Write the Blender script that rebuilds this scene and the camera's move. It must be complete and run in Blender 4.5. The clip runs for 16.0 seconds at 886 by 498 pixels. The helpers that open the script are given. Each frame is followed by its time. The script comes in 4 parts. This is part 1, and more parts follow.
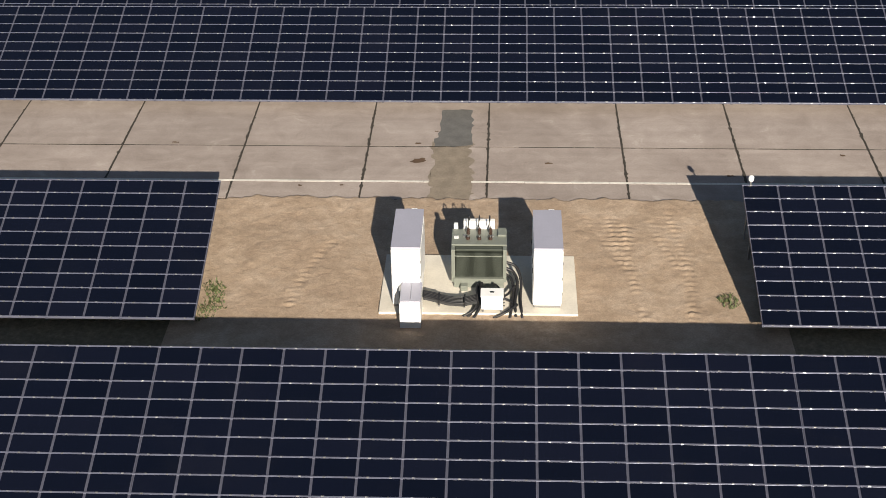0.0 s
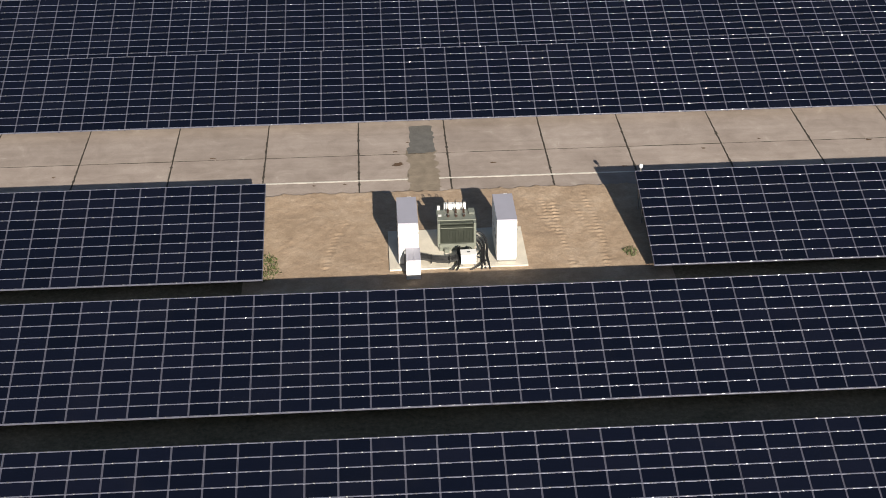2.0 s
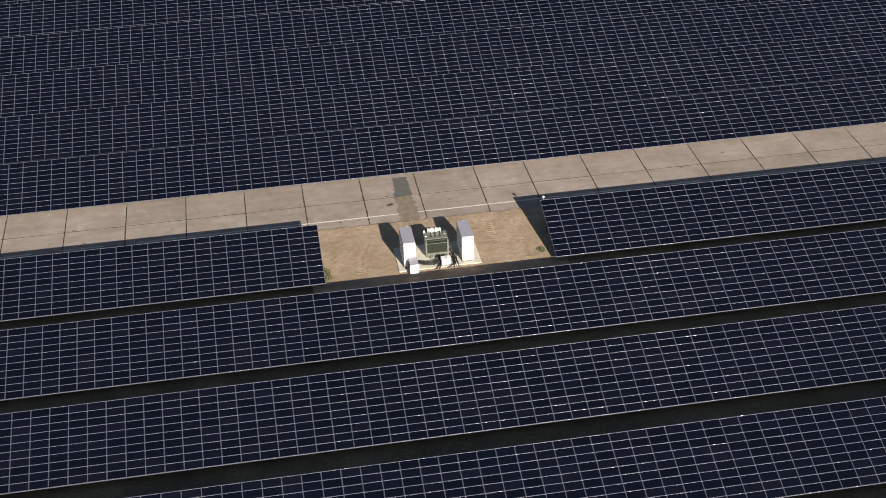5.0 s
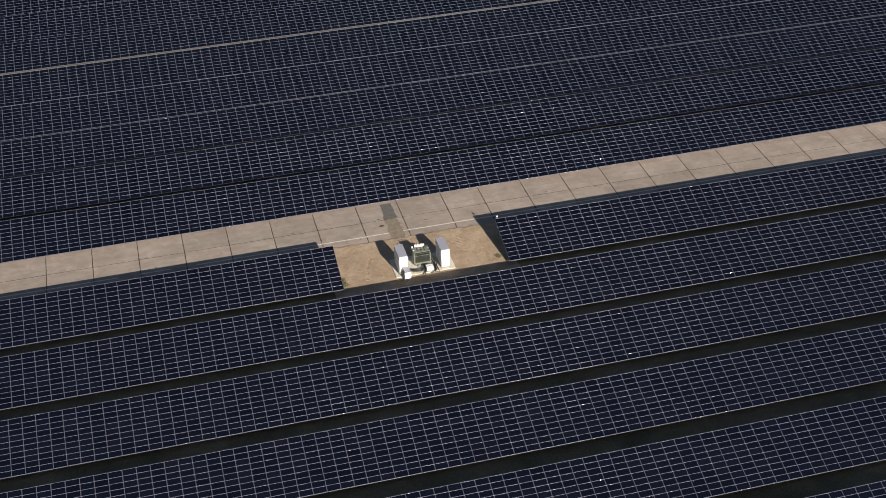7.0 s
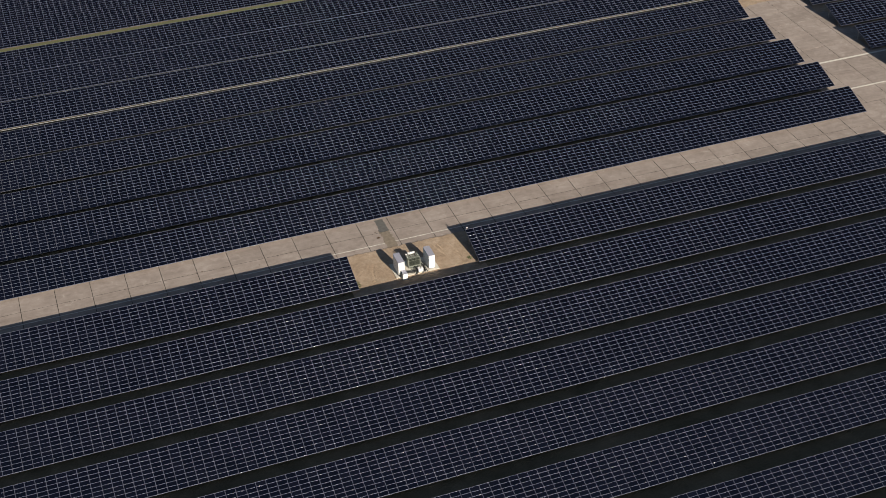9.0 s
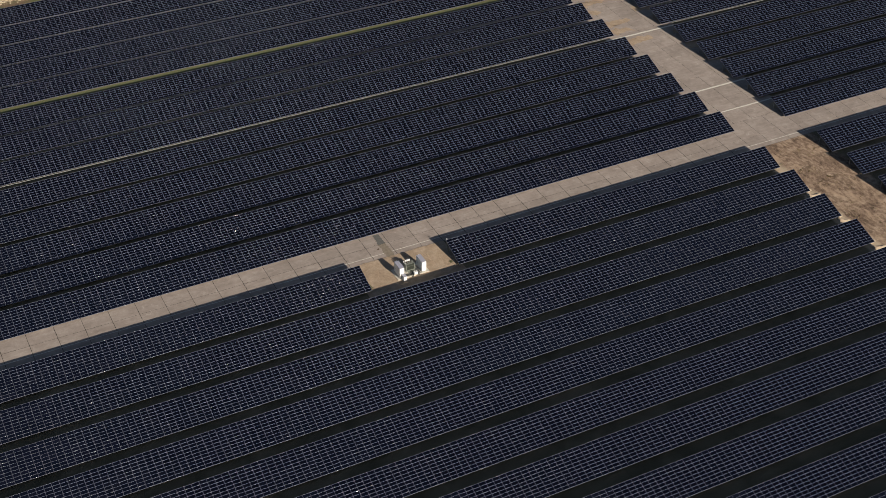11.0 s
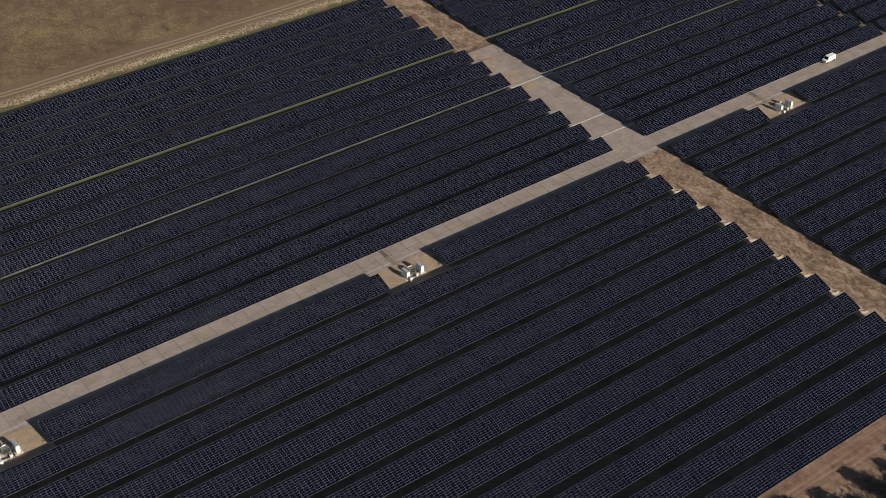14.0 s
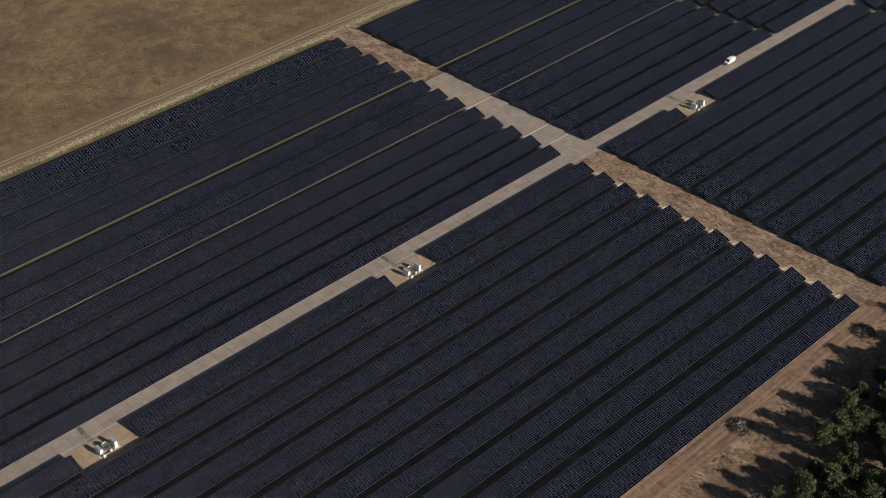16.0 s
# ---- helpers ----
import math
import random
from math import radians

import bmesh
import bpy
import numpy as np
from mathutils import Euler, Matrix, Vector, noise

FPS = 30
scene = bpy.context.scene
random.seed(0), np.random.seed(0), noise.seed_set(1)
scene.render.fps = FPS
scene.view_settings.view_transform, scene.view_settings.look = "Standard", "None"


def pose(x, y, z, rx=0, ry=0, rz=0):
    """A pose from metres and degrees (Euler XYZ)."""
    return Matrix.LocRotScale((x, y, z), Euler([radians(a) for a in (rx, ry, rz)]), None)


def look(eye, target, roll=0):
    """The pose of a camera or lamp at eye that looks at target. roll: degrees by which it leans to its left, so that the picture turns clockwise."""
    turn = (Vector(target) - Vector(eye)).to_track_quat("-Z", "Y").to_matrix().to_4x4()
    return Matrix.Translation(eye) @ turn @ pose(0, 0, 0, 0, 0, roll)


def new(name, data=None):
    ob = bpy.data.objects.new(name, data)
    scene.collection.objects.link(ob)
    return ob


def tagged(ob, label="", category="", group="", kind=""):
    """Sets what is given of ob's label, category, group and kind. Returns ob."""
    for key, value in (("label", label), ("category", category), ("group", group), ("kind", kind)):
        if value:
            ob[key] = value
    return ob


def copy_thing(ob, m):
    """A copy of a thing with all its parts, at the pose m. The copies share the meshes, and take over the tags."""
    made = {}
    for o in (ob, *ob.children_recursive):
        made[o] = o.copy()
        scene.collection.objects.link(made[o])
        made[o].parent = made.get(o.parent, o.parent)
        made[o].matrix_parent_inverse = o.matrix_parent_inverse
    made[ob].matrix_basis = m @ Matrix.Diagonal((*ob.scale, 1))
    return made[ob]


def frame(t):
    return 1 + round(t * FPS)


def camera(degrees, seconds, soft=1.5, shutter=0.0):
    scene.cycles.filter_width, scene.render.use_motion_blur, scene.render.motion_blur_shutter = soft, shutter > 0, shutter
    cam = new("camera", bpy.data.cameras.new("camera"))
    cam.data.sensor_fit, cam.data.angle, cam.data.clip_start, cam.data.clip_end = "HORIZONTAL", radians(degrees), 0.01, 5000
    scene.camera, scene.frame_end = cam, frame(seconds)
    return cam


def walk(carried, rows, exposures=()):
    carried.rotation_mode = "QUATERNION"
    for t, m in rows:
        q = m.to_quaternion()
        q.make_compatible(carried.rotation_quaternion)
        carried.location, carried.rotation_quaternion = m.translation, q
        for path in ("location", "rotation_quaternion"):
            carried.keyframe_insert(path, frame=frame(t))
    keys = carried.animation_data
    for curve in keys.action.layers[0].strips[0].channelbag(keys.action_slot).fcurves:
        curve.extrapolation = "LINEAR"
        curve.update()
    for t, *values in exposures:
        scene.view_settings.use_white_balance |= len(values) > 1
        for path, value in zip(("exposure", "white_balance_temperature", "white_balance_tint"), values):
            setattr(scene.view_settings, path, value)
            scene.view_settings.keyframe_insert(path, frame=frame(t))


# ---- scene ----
# ---------------------------------------------------------------- camera
cam = camera(36.0, 16.0, soft=0.75)
PATH = [
    (0.0, pose(9.95, -35.94, 25.95, 57.811, 0.816, 2.384)),
    (0.5, pose(8.89, -40.08, 28.09, 57.941, 0.520, 0.750)),
    (1.0, pose(7.69, -44.35, 30.24, 58.062, 0.345, -0.826)),
    (1.5, pose(6.56, -48.66, 32.41, 58.171, 0.284, -2.345)),
    (2.0, pose(5.47, -53.33, 34.89, 58.254, 0.435, -3.390)),
    (2.5, pose(4.36, -58.49, 37.86, 58.341, 0.640, -4.343)),
    (3.0, pose(3.10, -64.05, 41.23, 58.371, 0.882, -5.261)),
    (3.5, pose(1.70, -69.84, 44.97, 58.335, 1.070, -6.238)),
    (4.0, pose(0.05, -75.77, 49.04, 58.237, 1.277, -7.241)),
    (4.5, pose(-1.90, -81.95, 53.57, 58.090, 1.440, -8.424)),
    (5.0, pose(-4.18, -88.43, 58.57, 57.878, 1.581, -9.636)),
    (5.5, pose(-6.80, -95.18, 64.05, 57.591, 1.686, -10.821)),
    (6.0, pose(-9.78, -102.26, 70.06, 57.239, 1.724, -12.065)),
    (6.5, pose(-13.20, -109.65, 76.62, 56.821, 1.730, -13.298)),
    (7.0, pose(-17.11, -117.34, 83.77, 56.356, 1.711, -14.562)),
    (7.5, pose(-21.58, -125.27, 91.52, 55.860, 1.692, -15.863)),
    (8.0, pose(-26.71, -133.34, 99.83, 55.350, 1.602, -17.225)),
    (8.5, pose(-32.61, -141.45, 108.65, 54.815, 1.405, -18.602)),
    (9.0, pose(-39.50, -149.56, 117.98, 54.311, 1.096, -20.034)),
    (9.5, pose(-47.55, -157.75, 127.80, 53.873, 0.711, -21.572)),
    (10.0, pose(-56.89, -166.07, 138.11, 53.522, 0.299, -23.218)),
    (10.5, pose(-67.53, -174.57, 148.87, 53.268, -0.109, -24.980)),
    (11.0, pose(-79.36, -183.21, 159.95, 53.105, -0.498, -26.818)),
    (11.5, pose(-92.18, -191.90, 171.20, 53.006, -0.818, -28.628)),
    (12.0, pose(-105.65, -200.46, 182.40, 52.999, -1.032, -30.438)),
    (12.5, pose(-119.49, -208.77, 193.37, 53.057, -1.122, -32.200)),
    (13.0, pose(-133.63, -216.85, 204.13, 53.145, -1.126, -33.892)),
    (13.5, pose(-148.02, -224.72, 214.70, 53.227, -1.028, -35.512)),
    (14.0, pose(-162.61, -232.41, 225.15, 53.341, -0.815, -37.135)),
    (14.5, pose(-177.35, -239.92, 235.50, 53.459, -0.509, -38.722)),
    (15.0, pose(-192.19, -247.31, 245.80, 53.591, -0.127, -40.362)),
    (15.5, pose(-207.08, -254.62, 256.07, 53.688, 0.426, -41.979)),
    (16.0, pose(-222.00, -261.88, 266.32, 53.783, 1.081, -43.594)),
]
walk(cam, PATH, exposures=[(0.0, 0.75), (2.5, 0.68), (7.0, 0.5), (11.0, 0.25), (13.5, 0.1), (16.0, 0.0)])

# ---------------------------------------------------------------- world and sun
SUN_DIR = Vector((0.50, -2.07, 1.0)).normalized()
SUN_EL = math.asin(SUN_DIR.z)
world = bpy.data.worlds.new("sky")
scene.world = world
world.use_nodes = True
wn = world.node_tree.nodes
sky = wn.new("ShaderNodeTexSky")
sky.sky_type = "NISHITA"
sky.sun_disc = False
sky.sun_elevation = SUN_EL
sky.sun_rotation = radians(166.4)
wn["Background"].inputs["Strength"].default_value = 0.038
world.node_tree.links.new(sky.outputs["Color"], wn["Background"].inputs["Color"])
sun_data = bpy.data.lights.new("sun", "SUN")
sun_data.energy = 4.8
sun_data.angle = radians(0.55)
sun_data.color = (1.0, 0.90, 0.76)
sun = new("sun", sun_data)
sun.matrix_world = look(SUN_DIR * 300, (0, 0, 0))

# ---------------------------------------------------------------- plan, in metres
CW, RP = 1.22, 0.609          # module pitch along and up the slope
MW, MH = 1.140, 0.553         # module size
TILT = 0.309
CT, ST = math.cos(TILT), math.sin(TILT)
LOW = 0.534                   # height of the low edge
NUP = 10
SLOPE = NUP * RP
PITCH = 9.885
X_WEST = 18.3 + 63 * CW       # east end of the west block
X_EAST = 109.2                # west end of the east block
STATIONS = (0.0, 18.3 - 15 * CW - 94 * CW, X_EAST + 32 * CW)
NORTH = [16.11]
for step in (9.65, 9.65, 9.75, 9.75, 10.45, 9.85, 9.7, 11.2, 9.8, 9.9, 10.0, 10.0):
    NORTH.append(NORTH[-1] + step)
SOUTH = [-PITCH * k for k in range(0, 12)]


# ---------------------------------------------------------------- materials
def mat(name):
    m = bpy.data.materials.new(name)
    m.use_nodes = True
    nt = m.node_tree
    return m, nt, nt.nodes["Principled BSDF"]


def coords(nt, kind="Object"):
    return nt.nodes.new("ShaderNodeTexCoord").outputs[kind]


def world_pos(nt):
    return nt.nodes.new("ShaderNodeNewGeometry").outputs["Position"]


def noise_tex(nt, vec, scale, detail=4.0, rough=0.55, stretch=None, distortion=0.0):
    n = nt.nodes.new("ShaderNodeTexNoise")
    n.inputs["Scale"].default_value = scale
    n.inputs["Detail"].default_value = detail
    n.inputs["Roughness"].default_value = rough
    n.inputs["Distortion"].default_value = distortion
    if stretch:
        mp = nt.nodes.new("ShaderNodeMapping")
        mp.inputs["Scale"].default_value = stretch
        nt.links.new(vec, mp.inputs["Vector"])
        vec = mp.outputs["Vector"]
    nt.links.new(vec, n.inputs["Vector"])
    return n.outputs["Fac"]


def ramp(nt, fac, stops):
    r = nt.nodes.new("ShaderNodeValToRGB")
    while len(r.color_ramp.elements) < len(stops):
        r.color_ramp.elements.new(0.5)
    for e, (p, c) in zip(r.color_ramp.elements, stops):
        e.position = p
        e.color = (*c, 1.0) if len(c) == 3 else c
    nt.links.new(fac, r.inputs["Fac"])
    return r.outputs["Color"]


def grey(v):
    return (v, v, v)


def mix(nt, fac, a, b, blend="MIX"):
    m = nt.nodes.new("ShaderNodeMix")
    m.data_type = "RGBA"
    m.blend_type = blend
    for sock, v in ((m.inputs[0], fac), (m.inputs[6], a), (m.inputs[7], b)):
        if isinstance(v, (int, float)):
            sock.default_value = v
        elif isinstance(v, tuple):
            sock.default_value = (*v, 1.0)
        else:
            nt.links.new(v, sock)
    return m.outputs[2]


def maths(nt, op, a, b=0.0, clamp=False):
    m = nt.nodes.new("ShaderNodeMath")
    m.operation = op
    m.use_clamp = clamp
    for sock, v in ((m.inputs[0], a), (m.inputs[1], b)):
        if isinstance(v, (int, float)):
            sock.default_value = v
        else:
            nt.links.new(v, sock)
    return m.outputs[0]


def bump(nt, bsdf, fac, strength, dist):
    b = nt.nodes.new("ShaderNodeBump")
    b.inputs["Strength"].default_value = strength
    b.inputs["Distance"].default_value = dist
    nt.links.new(fac, b.inputs["Height"])
    nt.links.new(b.outputs["Normal"], bsdf.inputs["Normal"])


def simple(name, colour, rough=0.5, metal=0.0, vary=0.12, scale=6.0, bump_d=0.0, spec=None):
    m, nt, b = mat(name)
    p = coords(nt)
    n1 = noise_tex(nt, p, scale, 5)
    n2 = noise_tex(nt, p, scale * 9, 3)
    f = maths(nt, "ADD", maths(nt, "MULTIPLY", n1, 0.65), maths(nt, "MULTIPLY", n2, 0.35))
    lo = tuple(max(0, c * (1 - vary)) for c in colour)
    hi = tuple(min(1, c * (1 + vary)) for c in colour)
    nt.links.new(ramp(nt, f, [(0.3, lo), (0.7, hi)]), b.inputs["Base Color"])
    nt.links.new(ramp(nt, n1, [(0.3, grey(max(0.03, rough - 0.08))), (0.7, grey(min(1, rough + 0.08)))]), b.inputs["Roughness"])
    b.inputs["Metallic"].default_value = metal
    if spec is not None:
        b.inputs["Specular IOR Level"].default_value = spec
    if bump_d:
        bump(nt, b, n2, 0.6, bump_d)
    return m


def smooth_step(nt, v, lo, hi):
    r = nt.nodes.new("ShaderNodeMapRange")
    r.interpolation_type = "SMOOTHSTEP"
    r.inputs["From Min"].default_value = lo
    r.inputs["From Max"].default_value = hi
    nt.links.new(v, r.inputs["Value"])
    return r.outputs["Result"]


def axes(nt, vec):
    s = nt.nodes.new("ShaderNodeSeparateXYZ")
    nt.links.new(vec, s.inputs["Vector"])
    return s.outputs


def make_module():
    # black thin-film glass; single laminates differ a little in tone and in gloss
    m, nt, b = mat("module_glass")
    g = nt.nodes.new("ShaderNodeNewGeometry")
    rnd = g.outputs["Random Per Island"]
    oi = nt.nodes.new("ShaderNodeObjectInfo").outputs["Random"]
    r = maths(nt, "FRACT", maths(nt, "ADD", rnd, oi))
    dust = noise_tex(nt, g.outputs["Position"], 0.35, 5, 0.6)
    base = ramp(nt, r, [(0.0, (0.0022, 0.0031, 0.0080)), (0.6, (0.0031, 0.0042, 0.0108)), (1.0, (0.0044, 0.0054, 0.0128))])
    col = mix(nt, maths(nt, "MULTIPLY", smooth_step(nt, dust, 0.5, 0.8), 0.035), base, (0.06, 0.055, 0.05))
    nt.links.new(col, b.inputs["Base Color"])
    nt.links.new(ramp(nt, r, [(0, grey(0.10)), (1, grey(0.2))]), b.inputs["Roughness"])
    b.inputs["IOR"].default_value = 1.58
    return m


def make_concrete():
    # cast slabs: blotches, brushed streaks along the road, pale worn spots, rust-brown flecks and fine grit
    m, nt, b = mat("old_concrete")
    p = world_pos(nt)
    oi = nt.nodes.new("ShaderNodeObjectInfo").outputs["Random"]
    big = noise_tex(nt, p, 0.22, 6, 0.6)
    blot = noise_tex(nt, p, 0.75, 7, 0.68, distortion=0.8)
    streak = noise_tex(nt, p, 1.0, 5, 0.6, stretch=(0.16, 1.5, 1.0))
    fine = noise_tex(nt, p, 14.0, 4, 0.7)
    spots = noise_tex(nt, p, 1.7, 6, 0.7, distortion=0.6)
    flecks = noise_tex(nt, p, 4.2, 4, 0.6, stretch=(0.5, 1.6, 1.0), distortion=1.0)
    f = maths(nt, "ADD", maths(nt, "MULTIPLY", big, 0.35), maths(nt, "ADD", maths(nt, "MULTIPLY", streak, 0.25), maths(nt, "MULTIPLY", blot, 0.4)))
    col = ramp(nt, f, [(0.36, (0.262, 0.216, 0.189)), (0.5, (0.344, 0.290, 0.258)), (0.64, (0.44, 0.378, 0.341))])
    col = mix(nt, maths(nt, "MULTIPLY", smooth_step(nt, spots, 0.62, 0.8), 0.45), col, (0.16, 0.125, 0.095))
    col = mix(nt, maths(nt, "MULTIPLY", smooth_step(nt, blot, 0.60, 0.72), 0.5), col, (0.50, 0.45, 0.40))
    col = mix(nt, maths(nt, "MULTIPLY", smooth_step(nt, flecks, 0.72, 0.80), 0.7), col, (0.13, 0.09, 0.065))
    col = mix(nt, 0.3, col, ramp(nt, fine, [(0.3, grey(0.3)), (0.7, grey(0.64))]), "OVERLAY")
    col = mix(nt, 1.0, col, ramp(nt, oi, [(0, grey(0.90)), (1, grey(1.02))]), "MULTIPLY")
    nt.links.new(col, b.inputs["Base Color"])
    b.inputs["Roughness"].default_value = 0.92
    bump(nt, b, maths(nt, "ADD", fine, streak), 0.3, 0.01)
    return m


def make_sand():
    m, nt, b = mat("sandy_soil")
    p = world_pos(nt)
    big = noise_tex(nt, p, 0.35, 6, 0.6)
    mid = noise_tex(nt, p, 1.6, 6, 0.65, distortion=0.3)
    fine = noise_tex(nt, p, 16.0, 5, 0.7)
    f = maths(nt, "ADD", maths(nt, "MULTIPLY", big, 0.55), maths(nt, "MULTIPLY", mid, 0.45))
    col = ramp(nt, f, [(0.36, (0.30, 0.218, 0.150)), (0.5, (0.395, 0.296, 0.210)), (0.62, (0.47, 0.365, 0.272))])
    clod = noise_tex(nt, p, 5.0, 7, 0.8, distortion=1.6)
    col = mix(nt, 0.3, col, ramp(nt, clod, [(0.36, grey(0.22)), (0.5, grey(0.5)), (0.64, grey(0.72))]), "OVERLAY")
    col = mix(nt, 0.35, col, ramp(nt, fine, [(0.3, grey(0.25)), (0.7, grey(0.68))]), "OVERLAY")
    nt.links.new(col, b.inputs["Base Color"])
    b.inputs["Roughness"].default_value = 0.97
    bump(nt, b, maths(nt, "ADD", maths(nt, "ADD", mid, maths(nt, "MULTIPLY", clod, 0.6)), maths(nt, "MULTIPLY", fine, 0.6)), 0.6, 0.05)
    return m


def make_ground():
    # one sheet: weedy soil between the rows, sandy lanes, a dry meadow to the north, a track to the south
    m, nt, b = mat("ground_soil_and_grass")
    p = world_pos(nt)
    x, y, _ = axes(nt, p)
    w1 = noise_tex(nt, p, 0.5, 5, 0.6)
    w2 = noise_tex(nt, p, 0.035, 6, 0.62)
    w3 = noise_tex(nt, p, 0.16, 6, 0.65, distortion=0.5)
    clump = noise_tex(nt, p, 1.3, 6, 0.72, stretch=(1.0, 0.55, 1.0))
    fine = noise_tex(nt, p, 5.0, 5, 0.7)
    wob = maths(nt, "MULTIPLY", maths(nt, "SUBTRACT", w1, 0.5), 3.0)
    yy = maths(nt, "ADD", y, wob)
    xx = maths(nt, "ADD", x, wob)
    inner = ramp(nt, maths(nt, "ADD", maths(nt, "MULTIPLY", w3, 0.5), maths(nt, "MULTIPLY", fine, 0.5)),
                 [(0.38, (0.085, 0.076, 0.044)), (0.52, (0.165, 0.135, 0.085)), (0.64, (0.26, 0.205, 0.138))])
    soil = ramp(nt, maths(nt, "ADD", maths(nt, "MULTIPLY", clump, 0.6), maths(nt, "MULTIPLY", w3, 0.4)),
                [(0.38, (0.095, 0.062, 0.042)), (0.47, (0.21, 0.14, 0.098)), (0.54, (0.33, 0.236, 0.168)), (0.62, (0.46, 0.352, 0.262))])
    meadow = ramp(nt, maths(nt, "ADD", maths(nt, "MULTIPLY", w2, 0.55), maths(nt, "MULTIPLY", w3, 0.45)),
                  [(0.36, (0.115, 0.075, 0.05)), (0.46, (0.155, 0.105, 0.063)), (0.54, (0.185, 0.128, 0.07)), (0.64, (0.175, 0.142, 0.06))])
    tuft = smooth_step(nt, maths(nt, "MULTIPLY", clump, maths(nt, "ADD", w2, w3)), 0.52, 0.64)
    meadow = mix(nt, maths(nt, "MULTIPLY", tuft, 0.55), meadow, (0.34, 0.27, 0.15))
    streaks = noise_tex(nt, p, 0.42, 5, 0.7, stretch=(0.7, 0.35, 1.0), distortion=0.4)
    meadow = mix(nt, maths(nt, "MULTIPLY", smooth_step(nt, streaks, 0.44, 0.33), 0.55), meadow, (0.07, 0.05, 0.04))
    meadow = mix(nt, 0.6, meadow, ramp(nt, fine, [(0.36, grey(0.25)), (0.64, grey(0.7))]), "OVERLAY")
    rut = maths(nt, "SUBTRACT", maths(nt, "ADD", y, maths(nt, "MULTIPLY", w2, 3.0)), 157.6)
    r1 = smooth_step(nt, maths(nt, "ABSOLUTE", rut), 0.75, 0.3)
    r2 = smooth_step(nt, maths(nt, "ABSOLUTE", maths(nt, "SUBTRACT", rut, 2.1)), 0.75, 0.3)
    bank = maths(nt, "MULTIPLY", smooth_step(nt, yy, 147.5, 149.5), smooth_step(nt, yy, 155.0, 152.5))
    bare = maths(nt, "MULTIPLY", smooth_step(nt, yy, 152.0, 154.0), smooth_step(nt, yy, 164.0, 161.5))
    meadow = mix(nt, maths(nt, "MULTIPLY", bare, 0.75), meadow, (0.19, 0.135, 0.085))
    meadow = mix(nt, maths(nt, "MULTIPLY", maths(nt, "ADD", r1, r2, True), 0.75), meadow, (0.36, 0.28, 0.20))
    meadow = mix(nt, maths(nt, "MULTIPLY", bank, smooth_step(nt, clump, 0.42, 0.6)), meadow, (0.40, 0.32, 0.21))
    meadow = mix(nt, maths(nt, "MULTIPLY", smooth_step(nt, yy, 150.5, 149.0), smooth_step(nt, w3, 0.42, 0.55)), meadow, (0.10, 0.11, 0.045))
    col = mix(nt, smooth_step(nt, yy, 145.5, 147.0), inner, meadow)
    mott = noise_tex(nt, p, 0.33, 5, 0.62, stretch=(1.0, 0.45, 1.0), distortion=0.7)
    soil = mix(nt, maths(nt, "MULTIPLY", smooth_step(nt, mott, 0.47, 0.36), 0.65), soil, (0.085, 0.055, 0.035))
    soil = mix(nt, maths(nt, "MULTIPLY", smooth_step(nt, mott, 0.54, 0.64), 0.7), soil, (0.47, 0.34, 0.235))
    lane = maths(nt, "MULTIPLY", smooth_step(nt, xx, 93.0, 94.5), smooth_step(nt, xx, 111.5, 110.5))
    lane = maths(nt, "MULTIPLY", lane, smooth_step(nt, yy, 150.0, 149.0))
    col = mix(nt, lane, col, soil)
    # paler band at the row ends: sunlit ground past the row shadows, painted in
    ends = maths(nt, "MULTIPLY", smooth_step(nt, xx, 92.5, 93.5), smooth_step(nt, xx, 97.0, 95.6))
    ends = maths(nt, "MULTIPLY", ends, smooth_step(nt, y, 9.0, 7.0))
    col = mix(nt, maths(nt, "MULTIPLY", ends, 0.75), col, (0.50, 0.41, 0.30))
    track = smooth_step(nt, yy, -105.5, -107.5)
    flat = ramp(nt, w1, [(0.38, (0.165, 0.098, 0.068)), (0.6, (0.27, 0.168, 0.118))])
    tr = maths(nt, "MULTIPLY", smooth_step(nt, yy, -107.5, -109.5), smooth_step(nt, yy, -118.0, -116.0))
    rutn = noise_tex(nt, p, 1.0, 4, 0.6, stretch=(0.025, 0.75, 1.0))
    flat = mix(nt, maths(nt, "MULTIPLY", smooth_step(nt, rutn, 0.5, 0.62), 0.6), flat, (0.38, 0.265, 0.19))
    flat = mix(nt, smooth_step(nt, rutn, 0.44, 0.34), flat, (0.10, 0.066, 0.042))
    south = mix(nt, maths(nt, "MULTIPLY", tr, 0.8), soil, flat)
    south = mix(nt, maths(nt, "MULTIPLY", smooth_step(nt, yy, -118.0, -124.0), smooth_step(nt, w3, 0.40, 0.58)), south, (0.17, 0.108, 0.074))
    col = mix(nt, track, col, south)
    green = maths(nt, "MULTIPLY", smooth_step(nt, y, NORTH[8] - 1.1, NORTH[8] - 0.8), smooth_step(nt, y, NORTH[8] + 0.8, NORTH[8] + 0.4))
    off = smooth_step(nt, x, 96.0, 95.0)
    off = maths(nt, "ADD", off, smooth_step(nt, x, 109.0, 110.0), True)
    grass = ramp(nt, fine, [(0.3, (0.07, 0.085, 0.035)), (0.6, (0.15, 0.155, 0.075)), (0.75, (0.25, 0.235, 0.135))])
    col = mix(nt, maths(nt, "MULTIPLY", green, off), col, grass)
    nt.links.new(col, b.inputs["Base Color"])
    b.inputs["Roughness"].default_value = 0.97
